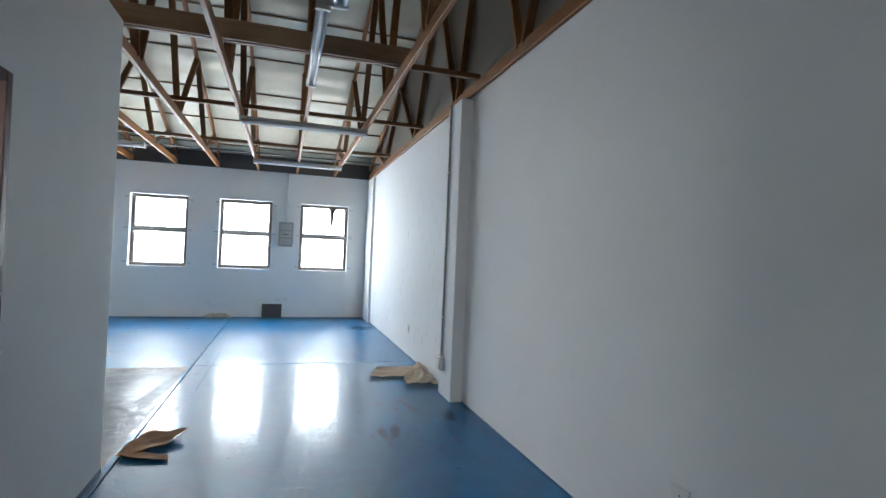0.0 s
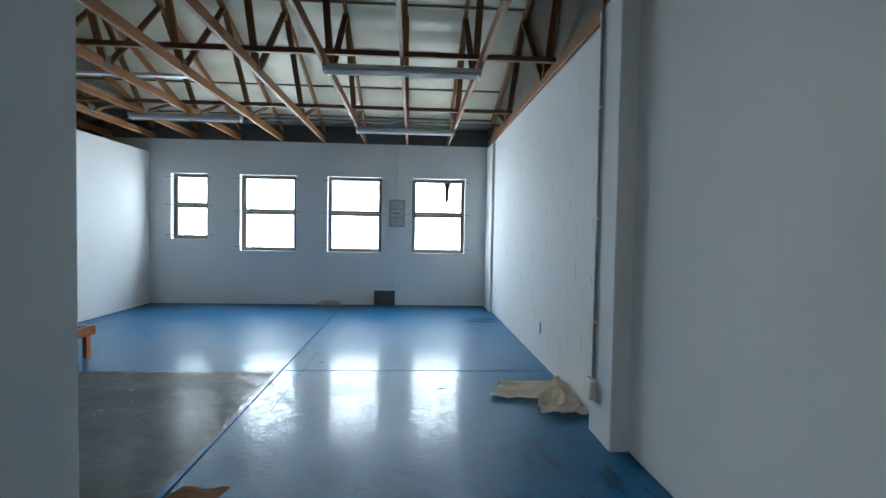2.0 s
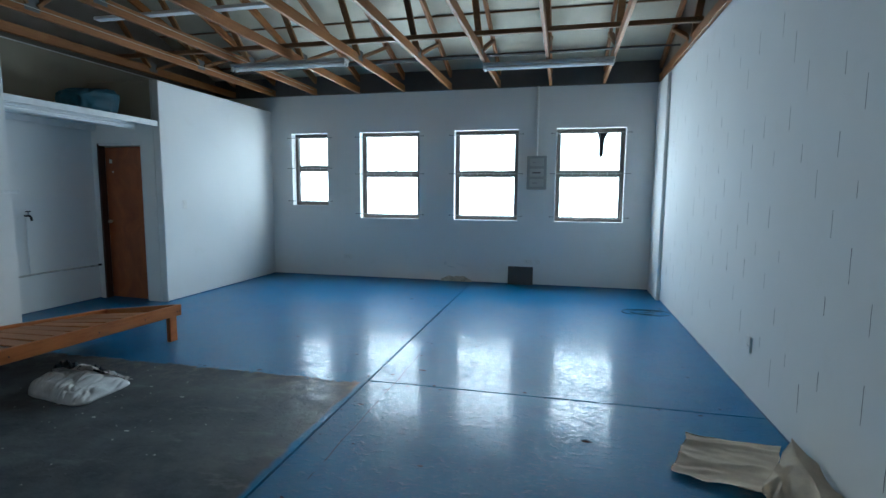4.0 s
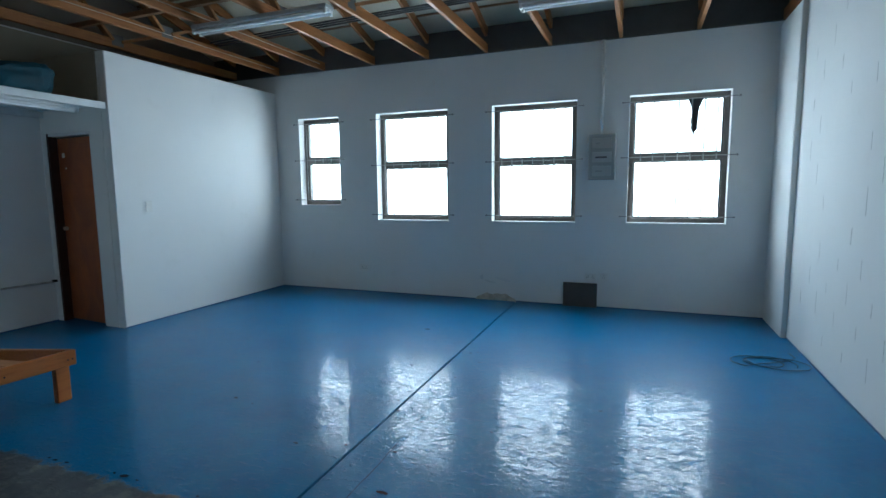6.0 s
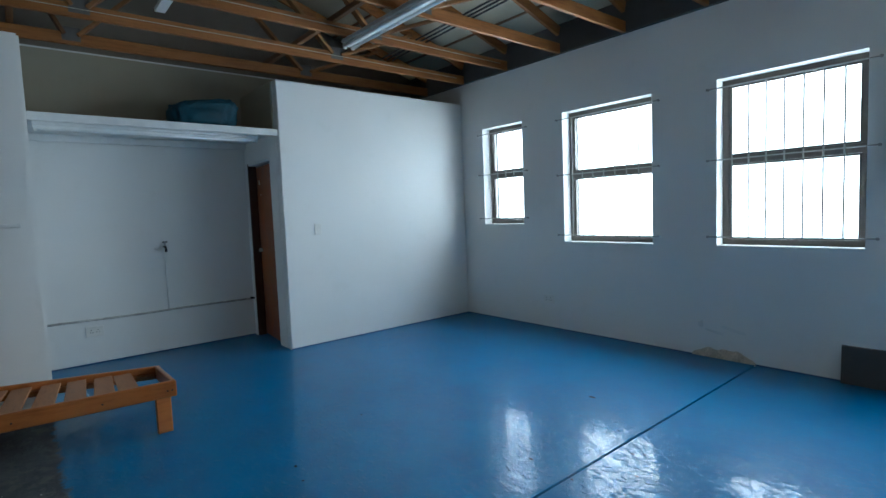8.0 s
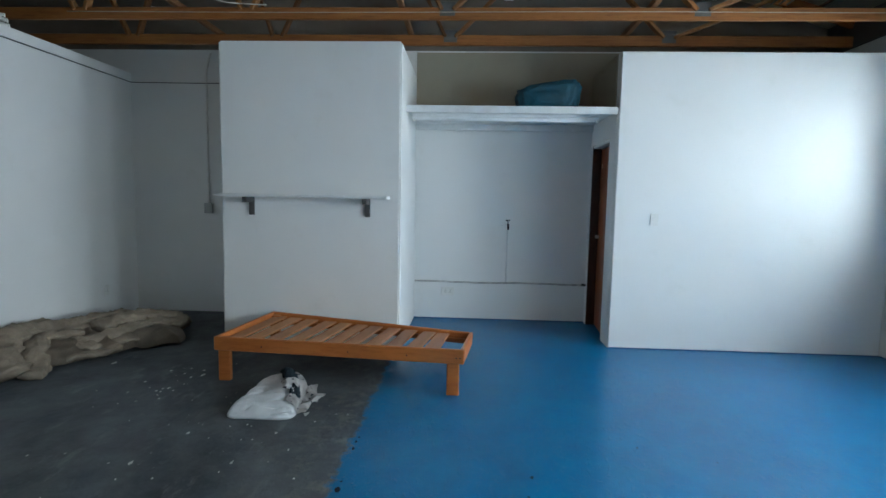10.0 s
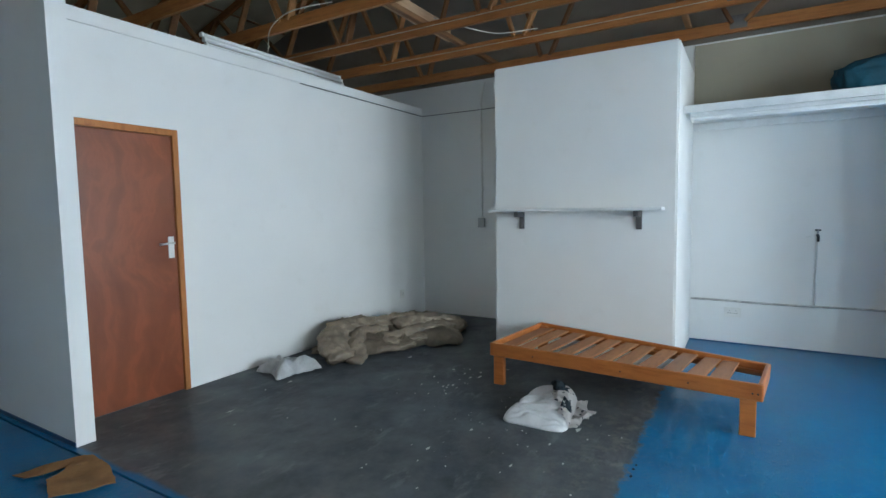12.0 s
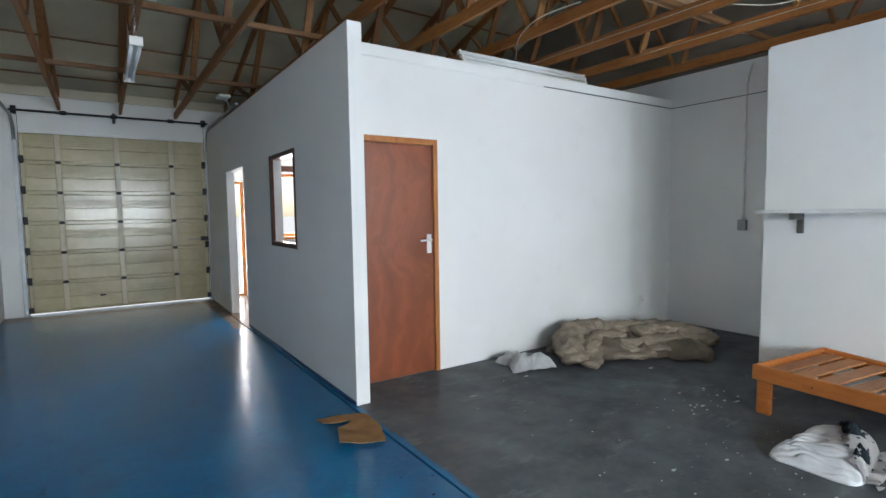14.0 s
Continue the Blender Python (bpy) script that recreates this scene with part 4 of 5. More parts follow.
def fold_tube(name, pts, r, seed, material, parent, flat=0.75):
    """A slack roll of cloth along pts, wrinkled and flattened, resting on the floor."""
    ctrl = [Vector(p) for p in pts]
    path = []
    for a, b in zip(ctrl, ctrl[1:]):
        path += [a.lerp(b, k / 14) for k in range(14)]
    path.append(ctrl[-1])
    for _ in range(4):
        path = [path[0]] + [(p + 2 * q + s) / 4 for p, q, s in zip(path, path[1:], path[2:])] + [path[-1]]
    bm = rod(path, r, n=36)
    for v in bm.verts:
        q = v.co * 6 + Vector((seed, 0, 0))
        rid = (1 - abs(noise.noise(q))) ** 3
        near = min(path, key=lambda p: (p - v.co).length)
        out = v.co - near
        v.co = near + out * (0.62 + 0.45 * rid + 0.2 * noise.noise(q * 2.2) + 0.3 * (1 - abs(noise.noise(q * 2.6 + Vector((0, 4, 0))))) ** 5)
        v.co.z = max(0.004 + 0.003 * noise.noise(q), near.z * 1.0 + (v.co.z - near.z) * flat)
    return finish(name, bm, material, parent, "", True)


tarp = thing("tarpaulin", "crumpled khaki tarpaulin heaped along the office wall", "tarpaulin", at=(-3.72, 4.27, 0))
a = crumpled("fold", 1.35, 0.62, 110, 60, 0.17, 3.3, KHAKI, 0.35, freq=2.4, fall=0.5, sharp=2, parent=tarp)
a.location, a.rotation_euler = (-0.06, -0.02, 0), (0, 0, radians(160))
a = crumpled("fold", 0.85, 0.7, 80, 70, 0.18, 8.1, KHAKI, 0.35, freq=2.6, fall=0.5, sharp=2, parent=tarp)
a.location, a.rotation_euler = (-0.62, 0.24, 0), (0, 0, radians(25))
for k, (pts, rad) in enumerate((
        (((0.66, 0.10, 0.04), (0.60, -0.06, 0.14), (0.40, -0.26, 0.24), (0.10, -0.30, 0.27), (-0.28, -0.20, 0.20), (-0.62, 0.0, 0.22), (-0.86, 0.12, 0.16)), 0.125),
        (((0.62, 0.20, 0.03), (0.50, 0.16, 0.05), (0.40, 0.02, 0.15), (0.16, -0.12, 0.22), (-0.16, -0.04, 0.19)), 0.070),
        (((0.30, 0.02, 0.05), (0.02, 0.16, 0.08), (-0.25, 0.34, 0.08), (-0.55, 0.44, 0.10)), 0.085),
        (((-0.30, 0.0, 0.18), (-0.62, 0.16, 0.22), (-0.86, 0.36, 0.16), (-0.88, 0.50, 0.07)), 0.115),
        (((0.05, 0.05, 0.12), (-0.22, 0.22, 0.15), (-0.55, 0.30, 0.17), (-0.8, 0.24, 0.16)), 0.08),
        (((0.30, 0.10, 0.06), (0.10, 0.26, 0.05), (-0.12, 0.36, 0.06)), 0.055),
        (((-0.62, 0.30, 0.14), (-0.90, 0.42, 0.12), (-1.06, 0.36, 0.05)), 0.10))):
    fold_tube("roll", pts, rad, 3.1 * k, KHAKI, tarp)
tarp.scale = (1.0, 1.0, 0.86)

pb = crumpled("plastic_bag", 0.40, 0.30, 60, 40, 0.13, 12.4, BAG_WHITE, 0.45, freq=7, fall=0.6, sharp=2, thick=0.002)
pb.location, pb.rotation_euler = (-2.70, 4.08, 0), (0, 0, radians(165))
tagged(pb, "crumpled thin white plastic bag on the concrete", "plastic bag")

SACK_AT = Vector((-2.89, 6.385, 0))
sk = thing("sack", "stuffed white woven sack lying on the concrete floor", "sack", at=SACK_AT)


def sack_height(x, y):
    """Height of the filled sack over its own footprint, 0.58 by 0.46 m."""
    u = x / 0.29
    v = y / (0.23 * (0.86 + 0.18 * u))
    r = (abs(u) ** 5.5 + abs(v) ** 5.5) ** (1 / 5.5)
    return 0.112 * max(0.0, 1 - r ** 4.0) ** 0.55 * (0.92 - 0.46 * u + 0.25 * noise.noise((u * 1.2, v * 1.4, 3)))


def sack_body():
    bm = bmesh.new()
    n = 90
    rows = []
    for j in range(n + 1):
        row = []
        for i in range(n + 1):
            a, b = 2 * i / n - 1, 2 * j / n - 1
            norm = (abs(a) ** 5.5 + abs(b) ** 5.5) ** (1 / 5.5)
            k = max(abs(a), abs(b)) / norm if norm > 1e-6 else 0.0
            x, y = a * k * 0.29, b * k * 0.23 * (0.86 + 0.18 * a * k)
            q = Vector((x * 19 + 5.0 * y, y * 6.5 - x * 3, 1.7))
            q += 0.5 * Vector((noise.noise(q * 0.7), noise.noise(q * 0.7 + Vector((4, 4, 0))), 0))
            crease = (1 - abs(noise.noise(q))) ** 4
            full = sack_height(x, y)
            z = full - 0.017 * crease * min(1.0, full / 0.05) + 0.005 * noise.noise(q * 2.1) * min(1.0, full / 0.05)
            x *= 1 + 0.05 * noise.noise((b * 2, 3, a))
            y *= 1 + 0.06 * noise.noise((a * 2, 8, b))
            row.append(bm.verts.new((x, y, 0.006 + max(0.0, z))))
        rows.append(row)
    for p, q in zip(rows, rows[1:]):
        for k in range(n):
            bm.faces.new((p[k], p[k + 1], q[k + 1], q[k]))
    loop = rows[0] + [r[-1] for r in rows[1:]] + rows[-1][-2::-1] + [r[0] for r in rows[-2:0:-1]]
    base = [bm.verts.new((v.co.x * 0.97, v.co.y * 0.97, 0.0)) for v in loop]
    for k in range(len(loop)):
        q = (k + 1) % len(loop)
        bm.faces.new((loop[k], loop[q], base[q], base[k]))
    bm.faces.new(base)
    return bm


part("body", sack_body(), SACK, sk, smooth=True)
part("tied_neck", rod([(-0.27, 0.03, 0.06), (-0.31, 0.05, 0.05), (-0.34, 0.06, 0.03)], 0.025, n=12), SACK, sk, smooth=True)


def draped(name, at, w, h, turn, lift, seed, material, parent, freq=8.0):
    """A rag thrown over the sack and hanging to the floor beside it."""
    bm = bmesh.new()
    nx, ny = 60, 44
    c, s = math.cos(radians(turn)), math.sin(radians(turn))
    rows = []
    for j in range(ny + 1):
        row = []
        for i in range(nx + 1):
            u, v = 2 * i / nx - 1, 2 * j / ny - 1
            ang = math.atan2(v, u)
            out = 1 + 0.35 * noise.noise((math.cos(ang) * 1.6 + seed, math.sin(ang) * 1.6, seed))
            a, b = u * w / 2 * out, v * h / 2 * out
            x, y = at[0] + a * c - b * s, at[1] + a * s + b * c
            q = Vector((x * freq + seed, y * freq, seed))
            q += 0.6 * Vector((noise.noise(q * 0.8), noise.noise(q * 0.8 + Vector((9, 3, 1))), 0))
            ridge = (1 - abs(noise.noise(q))) ** 3 + 0.4 * (1 - abs(noise.noise(q * 2.2))) ** 4
            rim = max(abs(u), abs(v))
            row.append(bm.verts.new((x, y, 0.012 + sack_height(x, y) + lift * ridge * (1 - 0.6 * rim ** 3))))
        rows.append(row)
    for p, q in zip(rows, rows[1:]):
        for k in range(nx):
            bm.faces.new((p[k], p[k + 1], q[k + 1], q[k]))
    bmesh.ops.solidify(bm, geom=bm.faces[:], thickness=0.004)
    return part(name, bm, material, parent, smooth=True)


rg = thing("rags", "bundle of white and dark printed rags on a sack", "rags", at=SACK_AT)
draped("white_rag", (-0.10, 0.15), 0.30, 0.22, 15, 0.035, 21.0, RAG, rg, 6.0)
draped("white_rag", (0.03, 0.22), 0.30, 0.15, -8, 0.04, 41.0, RAG, rg, 7.0)
draped("dark_rag", (-0.13, 0.07), 0.15, 0.11, 35, 0.05, 31.0, RAG_DARK, rg, 14.0)
draped("dark_rag", (0.02, 0.16), 0.12, 0.07, 10, 0.045, 51.0, RAG_DARK, rg, 14.0)

bag = thing("duffel_bag", "teal cloth duffel bag lying on the alcove shelf", "bag", at=(-4.86, 8.44, 2.292))
bb = blob("body", (0.19, 0.325, 0.185), 0.6, 0.07, 2.4, TEAL, 6.0, parent=bag)
for v in bb.data.vertices:
    v.co.z *= 0.88 + 0.5 * v.co.y
    v.co.y *= 0.88 + 0.55 * v.co.z
hd = rod([(0.17 * math.cos(a) * 0.4 + 0.08, 0.16 * math.cos(a), 0.19 + 0.05 * math.sin(a)) for a in np.linspace(0, math.pi, 10)], 0.011, n=8)
part("handle", hd, TEAL, bag, smooth=True)

def laid_sheet(name, corners, nx, ny, height, thick, material):
    """A cloth spread between four corners; height(u, v) lifts its folds."""
    a, b, c, d = [Vector((*p, 0)) for p in corners]
    bm = bmesh.new()
    rows = []
    for j in range(ny + 1):
        row = []
        for i in range(nx + 1):
            u, v = i / nx, j / ny
            p = a.lerp(b, u).lerp(d.lerp(c, u), v)
            p.x += 0.014 * noise.noise((u * 5, v * 5, 1.5))
            p.y += 0.014 * noise.noise((u * 5, v * 5, 7.5))
            p.z = 0.006 + max(0.0, height(u, v))
            row.append(bm.verts.new(p))
        rows.append(row)
    for p, q in zip(rows, rows[1:]):
        for k in range(nx):
            bm.faces.new((p[k], p[k + 1], q[k + 1], q[k]))
    bmesh.ops.solidify(bm, geom=bm.faces[:], thickness=thick)
    return finish(name, bm, material, smooth=True)


def flat_folds(u, v):
    pleat = abs(math.sin(v * 7.5 + 0.8 * noise.noise((u * 1.6, v * 2, 0))))
    return 0.012 + 0.016 * (1 - pleat) ** 2 + 0.03 * u * u * (0.5 + 0.5 * pleat) + 0.007 * noise.noise((u * 4, v * 14, 3))


def tent_folds(u, v):
    ridge = max(0.0, 1 - abs(u - 0.55 - 0.25 * v) * 3.0) * 0.12
    second = max(0.0, 1 - abs(u - 0.22 - 0.10 * v) * 6.0) * 0.05
    wall = 0.05 * v ** 2
    return 0.012 + (ridge + second) * (0.4 + 0.6 * v) + wall + 0.05 * (1 - abs(noise.noise((u * 3.1 + 4, v * 2.6, 2)))) ** 4 + 0.010 * noise.noise((u * 9, v * 9, 5))


dust = laid_sheet("dust_sheet", ((1.02, 6.22), (1.43, 6.09), (1.66, 6.60), (1.21, 6.72)), 60, 40, flat_folds, 0.004, DUST)
tagged(dust, "folded cream dust sheet flat on the blue floor", "dust sheet", "dust sheets by the column")
dust2 = laid_sheet("dust_sheet", ((1.39, 6.10), (1.34, 5.76), (1.74, 5.74), (1.745, 6.66)), 60, 60, lambda u, v: tent_folds(v, 1 - u) * 0.44 + 0.012, 0.004, DUST)
tagged(dust2, "cream dust sheet bunched against the wall", "dust sheet", "dust sheets by the column")


def torn_card(name, outline, lift, thick=0.004):
    bm = bmesh.new()
    f = bm.faces.new([bm.verts.new((x, y, 0.004)) for x, y in outline])
    bmesh.ops.subdivide_edges(bm, edges=bm.edges[:], cuts=3, use_grid_fill=True)
    bmesh.ops.triangulate(bm, faces=bm.faces[:])
    bmesh.ops.subdivide_edges(bm, edges=bm.edges[:], cuts=2, use_grid_fill=True)
    for v in bm.verts:
        v.co.z += lift(v.co.x, v.co.y)
        v.co.x += 0.006 * noise.noise(v.co * 22)
        v.co.y += 0.006 * noise.noise(v.co * 22 + Vector((5, 5, 5)))
    bmesh.ops.solidify(bm, geom=bm.faces[:], thickness=thick)
    return finish(name, bm, CARD)


c1 = torn_card("cardboard", ((-0.61, 4.66), (-0.70, 4.40), (-0.80, 4.36), (-0.90, 4.24), (-0.98, 4.28), (-0.96, 4.52), (-0.88, 4.74), (-0.74, 4.69)), lambda x, y: 0.032 * max(0, (x + 0.80)) / 0.2 + 0.012 * noise.noise((x * 8, y * 8, 0)) + 0.012)
tagged(c1, "torn sheet of brown cardboard on the floor", "cardboard", "torn cardboard by the office corner")
c2 = torn_card("cardboard", ((-0.64, 4.15), (-0.66, 4.24), (-0.80, 4.30), (-0.92, 4.36), (-0.95, 4.26), (-0.84, 4.20)), lambda x, y: 0.015 + 0.03 * max(0, -(x + 0.72)) + 0.008 * noise.noise((x * 9, y * 9, 4)))
tagged(c2, "narrow torn strip of brown cardboard", "cardboard", "torn cardboard by the office corner")

cord_pts = []
for k in range(62):
    a = k * 0.27
    r = 0.15 + 0.05 * math.sin(k * 0.37) + 0.03 * math.sin(k * 0.11)
    cord_pts.append((1.44 + (r + 0.05) * math.cos(a) * 0.95 + 0.05 * math.sin(k * 0.07), 9.95 + 0.9 * r * math.sin(a) + 0.10 * math.sin(k * 0.05), 0.006 + 0.004 * (k % 7) / 7))
cord_pts += [(1.62, 10.12, 0.006), (1.68, 10.22, 0.006), (1.66, 10.32, 0.006)]
tagged(finish("cord", rod(cord_pts, 0.0035, n=6), ROPE, smooth=True), "loose coil of dark blue cord on the floor", "cord")


# ---- bed base ----
bed = thing("bed_base", "varnished pine slatted bed base with a sagging corner", "bed base", at=(-3.6, 6.8, 0))
BO = Vector((-3.6, 6.8, 0))
FL, FR, BL, BR = Vector((-3.235, 5.80, 0.35)), Vector((-3.105, 7.675, 0.345)), Vector((-4.105, 5.90, 0.35)), Vector((-4.045, 7.745, 0.225))


def on_bed(u, v, dz=0.0):
    return FL.lerp(FR, u).lerp(BL.lerp(BR, u), v) - BO + Vector((0, 0, dz))


RH = 0.105
for name, a, b in (("side_rail", on_bed(0, 0, -RH / 2), on_bed(1, 0, -RH / 2)), ("side_rail", on_bed(0, 1, -RH / 2), on_bed(1, 1, -RH / 2))):
    part(name, beam(a, b, 0.03, RH, bevel=0.006), BED_WOOD, bed)
for name, a, b in (("end_rail", on_bed(0.008, 0.017, -RH / 2), on_bed(0.008, 0.983, -RH / 2)), ("end_rail", on_bed(0.992, 0.017, -RH / 2), on_bed(0.992, 0.983, -RH / 2))):
    part(name, beam(a, b, 0.03, RH, bevel=0.006), BED_WOOD, bed)
for v in (0.03, 0.97):
    part("ledge", beam(on_bed(0.02, v, -0.075), on_bed(0.98, v, -0.075), 0.022, 0.03), BED_WOOD, bed)
for k in range(11):
    u = 0.055 + 0.081 * k + 0.006 * math.sin(k * 5)
    part("slat", beam(on_bed(u, 0.03, -0.038), on_bed(u + 0.004 * math.sin(k * 3), 0.97, -0.034), 0.116, 0.014), SLAT_WOOD, bed)
for u, v, wx in ((0.03, 0.05, 0.03), (0.957, 0.035, 0.03), (0.03, 0.95, 0.03)):
    p = on_bed(u, v)
    part("leg", box(p.x - 0.022, p.x + 0.022, p.y - 0.045, p.y + 0.045, 0.0, p.z - 0.02, 0.005), BED_WOOD, bed)
for u, v in ((0.97, 0), (0.985, 0), (0.78, 0), (0.55, 0), (0.2, 0)):
    p = on_bed(u, v, -0.06)
    part("screw_head", rod(((p.x + 0.012, p.y, p.z), (p.x + 0.0175, p.y, p.z)), 0.006, n=8), BLACK, bed)


# ---- fittings on the walls ----
def plate(name, label, category, centre, normal, w, h, d, material, group="", rockers=0, sockets=0):
    """A small flush box on a wall; normal is 'x+', 'y-' and so on."""
    t = thing(name, label, category, group, at=centre)
    turn = {"y-": 0, "x+": 90, "x-": -90, "y+": 180}[normal]
    t.rotation_euler = (0, 0, radians(turn))
    part("cover", box(-w / 2, w / 2, -d, 0.0, -h / 2, h / 2, 0.003), material, t)
    for k in range(rockers):
        x = (k - (rockers - 1) / 2) * 0.025
        part("rocker", box(x - 0.009, x + 0.009, -d - 0.0022, -d + 0.001, -0.02, 0.02, 0.001), PLASTIC, t)
    for k in range(sockets):
        x = (k - (sockets - 1) / 2) * 0.055
        for dx, dz in ((0, 0.014), (-0.011, -0.009), (0.011, -0.009)):
            part("socket_hole", rod(((x + dx, -d - 0.0012, dz), (x + dx, -d + 0.001, dz)), 0.0042, n=8), BLACK, t)
    return t


plate("light_switch", "white light switch on the partition", "light switch", (-4.479, 9.43, 1.25), "x+", 0.075, 0.115, 0.007, PLASTIC, rockers=1)
plate("wall_socket", "white double socket low on the window wall", "wall socket", (-3.09, YN - 0.001, 0.335), "y-", 0.15, 0.10, 0.014, PLASTIC, sockets=2)
plate("wall_socket", "white double socket above the dark panel", "wall socket", (-0.06, YN - 0.001, 0.36), "y-", 0.13, 0.085, 0.012, PLASTIC, sockets=2)
plate("wall_socket", "small square white socket beside the dark panel", "wall socket", (0.09, YN - 0.001, 0.365), "y-", 0.085, 0.085, 0.014, PLASTIC, sockets=1)
plate("wall_socket", "white socket low on the block wall", "wall socket", (XE - 0.001, 7.47, 0.38), "x-", 0.075, 0.115, 0.014, PLASTIC, sockets=1)
plate("wall_socket", "flush white socket low on the long wall", "wall socket", (XE - 0.001, 2.25, 0.40), "x-", 0.11, 0.11, 0.01, PLASTIC, sockets=1)
plate("wall_socket", "white double socket under the alcove pipe", "wall socket", (XW + 0.001, 7.46, 0.33), "x+", 0.15, 0.10, 0.016, PLASTIC, sockets=2)
plate("wall_socket", "small white socket by the office doorway", "wall socket", (OX + 0.001, -1.2, 0.32), "x+", 0.075, 0.115, 0.012, PLASTIC, sockets=1)
plate("wall_socket", "white socket on the office wall behind the tarpaulin", "wall socket", (-4.98, OY + 0.001, 0.33), "y+", 0.075, 0.115, 0.014, PLASTIC, sockets=1)

# distribution board with three covered rows of breakers
db = thing("distribution_board", "grey plastic breaker box with three small doors", "breaker box", at=(0.04, YN, 1.745))
part("case", box(-0.15, 0.15, -0.075, -0.001, -0.255, 0.255, 0.008), GREY_BOX, db)
for k in (-1, 0, 1):
    dd = part("cover_door", box(-0.105, 0.105, -0.083, -0.0755, k * 0.155 - 0.058, k * 0.155 + 0.058, 0.004), COVER, db, "pale hinged cover")
    part("breaker_row", box(-0.07, 0.0 + (0.055 if k == 0 else -0.02 if k == 1 else 0.01), -0.0862, -0.0832, k * 0.155 - 0.012, k * 0.155 + 0.008, 0.001), DARK_PANEL if k == 0 else GREY_BOX, dd, "row of breakers")
cd = thing("conduit", "white conduit rising from the breaker box", "conduit", at=(0.03, YN - 0.02, 2.0))
part("pipe", rod(((0, 0, 0.001), (0, 0, 1.03)), 0.018, n=12), PAINT, cd, smooth=True)
for z in (0.35, 0.75):
    part("saddle", box(-0.032, 0.032, 0.0, 0.019, z - 0.01, z + 0.01, 0.003), PLASTIC, cd)

dp = thing("leaning_board", "dark grey board leaning against the window wall", "board", at=(-0.175, YN - 0.03, 0))
b = part("board", box(-0.195, 0.195, -0.012, 0.012, 0.0, 0.285, 0.003), DARK_PANEL, dp)
b.rotation_euler = (radians(-4), 0, 0)

# damp patch where the plaster has blistered
st = bmesh.new()
ring = []
for k in range(28):
    a = k / 27
    ring.append((-1.47 + 0.52 * a, 0.004 + 0.075 * math.sin(math.pi * a) ** 0.6 * (1 + 0.5 * noise.noise((a * 6, 2, 0)))))
low = [st.verts.new((x, YN - 0.006, 0.002)) for x, z in ring]
high = [st.verts.new((x, YN - 0.003 - 0.004 * noise.noise((x * 9, 1, 1)), z + 0.01)) for x, z in ring]
back = [st.verts.new((x, YN + 0.002, z + 0.014)) for x, z in ring]
for k in range(27):
    st.faces.new((low[k], low[k + 1], high[k + 1], high[k]))
    st.faces.new((high[k], high[k + 1], back[k + 1], back[k]))
tagged(finish("damp_patch", st, STAIN, smooth=True), "brown damp patch at the foot of the window wall", "damp patch", kind="structure")
for x0, z0, ln, h in ((-1.36, 0.235, 0.16, 0.02), (-1.22, 0.27, 0.2, 0.025), (-1.42, 0.29, 0.05, 0.05)):
    bm = bmesh.new()
    vs = [bm.verts.new((x0 + ln * (0.5 + 0.5 * math.cos(a)), YN - 0.0022, z0 + h * math.sin(a) * (0.7 + 0.6 * noise.noise((a, x0, 3))) - 0.12 * ln * math.cos(a))) for a in np.linspace(0, math.tau, 16, endpoint=False)]
    bm.faces.new(vs)
    tagged(finish("scuff_mark", bm, SHELF_PAINT), "grey scuffed patch on the window wall", "scuff", "scuffs on the window wall", "structure")

# conduit and box on the column
cc = thing("conduit", "grey conduit running down the column to a box", "conduit", at=(1.64, 5.44, 0))
part("pipe", rod(((-0.012, 0, 0.40), (-0.012, 0.004, 1.6), (-0.012, -0.004, 3.0)), 0.0085, n=10), GREY_BOX, cc, smooth=True)
part("pipe", rod(((-0.009, 0.035, 0.40), (-0.009, 0.036, 2.99)), 0.006, n=10), PIPE_DIRT, cc, smooth=True)
for z in (0.8, 1.53, 2.3):
    part("saddle", box(-0.026, -0.001, -0.02, 0.05, z - 0.008, z + 0.008, 0.002), PLASTIC, cc)
part("junction_box", box(-0.055, -0.001, -0.055, 0.075, 0.26, 0.40, 0.008), PLASTIC, cc, "square white plastic box")

# conduit by the office corner
wc = thing("conduit", "grey conduit dropping from the roof to a box", "conduit", at=(XW, 4.60, 0))
part("pipe", rod(((0.012, 0.06, 3.04), (0.012, 0.03, 2.95), (0.012, 0.0, 2.8), (0.012, 0.0, 1.31)), 0.011, n=10), PLASTIC, wc, smooth=True)
part("switch_box", box(0.001, 0.05, -0.045, 0.045, 1.19, 1.31, 0.006), GREY_BOX, wc)
for z in (1.7, 2.3):
    part("saddle", box(0.0, 0.026, -0.02, 0.02, z - 0.007, z + 0.007, 0.002), PLASTIC, wc)
tagged(finish("dark_cable", rod([(XW + 0.008, 5.38, 2.705), (XW + 0.008, 4.5, 2.70), (XW + 0.009, OY + 0.012, 2.705), (XW + 0.03, OY + 0.012, 2.706)] + [(x, OY + 0.010, 2.708 + 0.004 * noise.noise((x * 1.5, 0, 0))) for x in np.linspace(XW + 0.2, -3.3, 10)], 0.0045, n=6), BLACK), "dark cable along the top of the office wall", "cable")

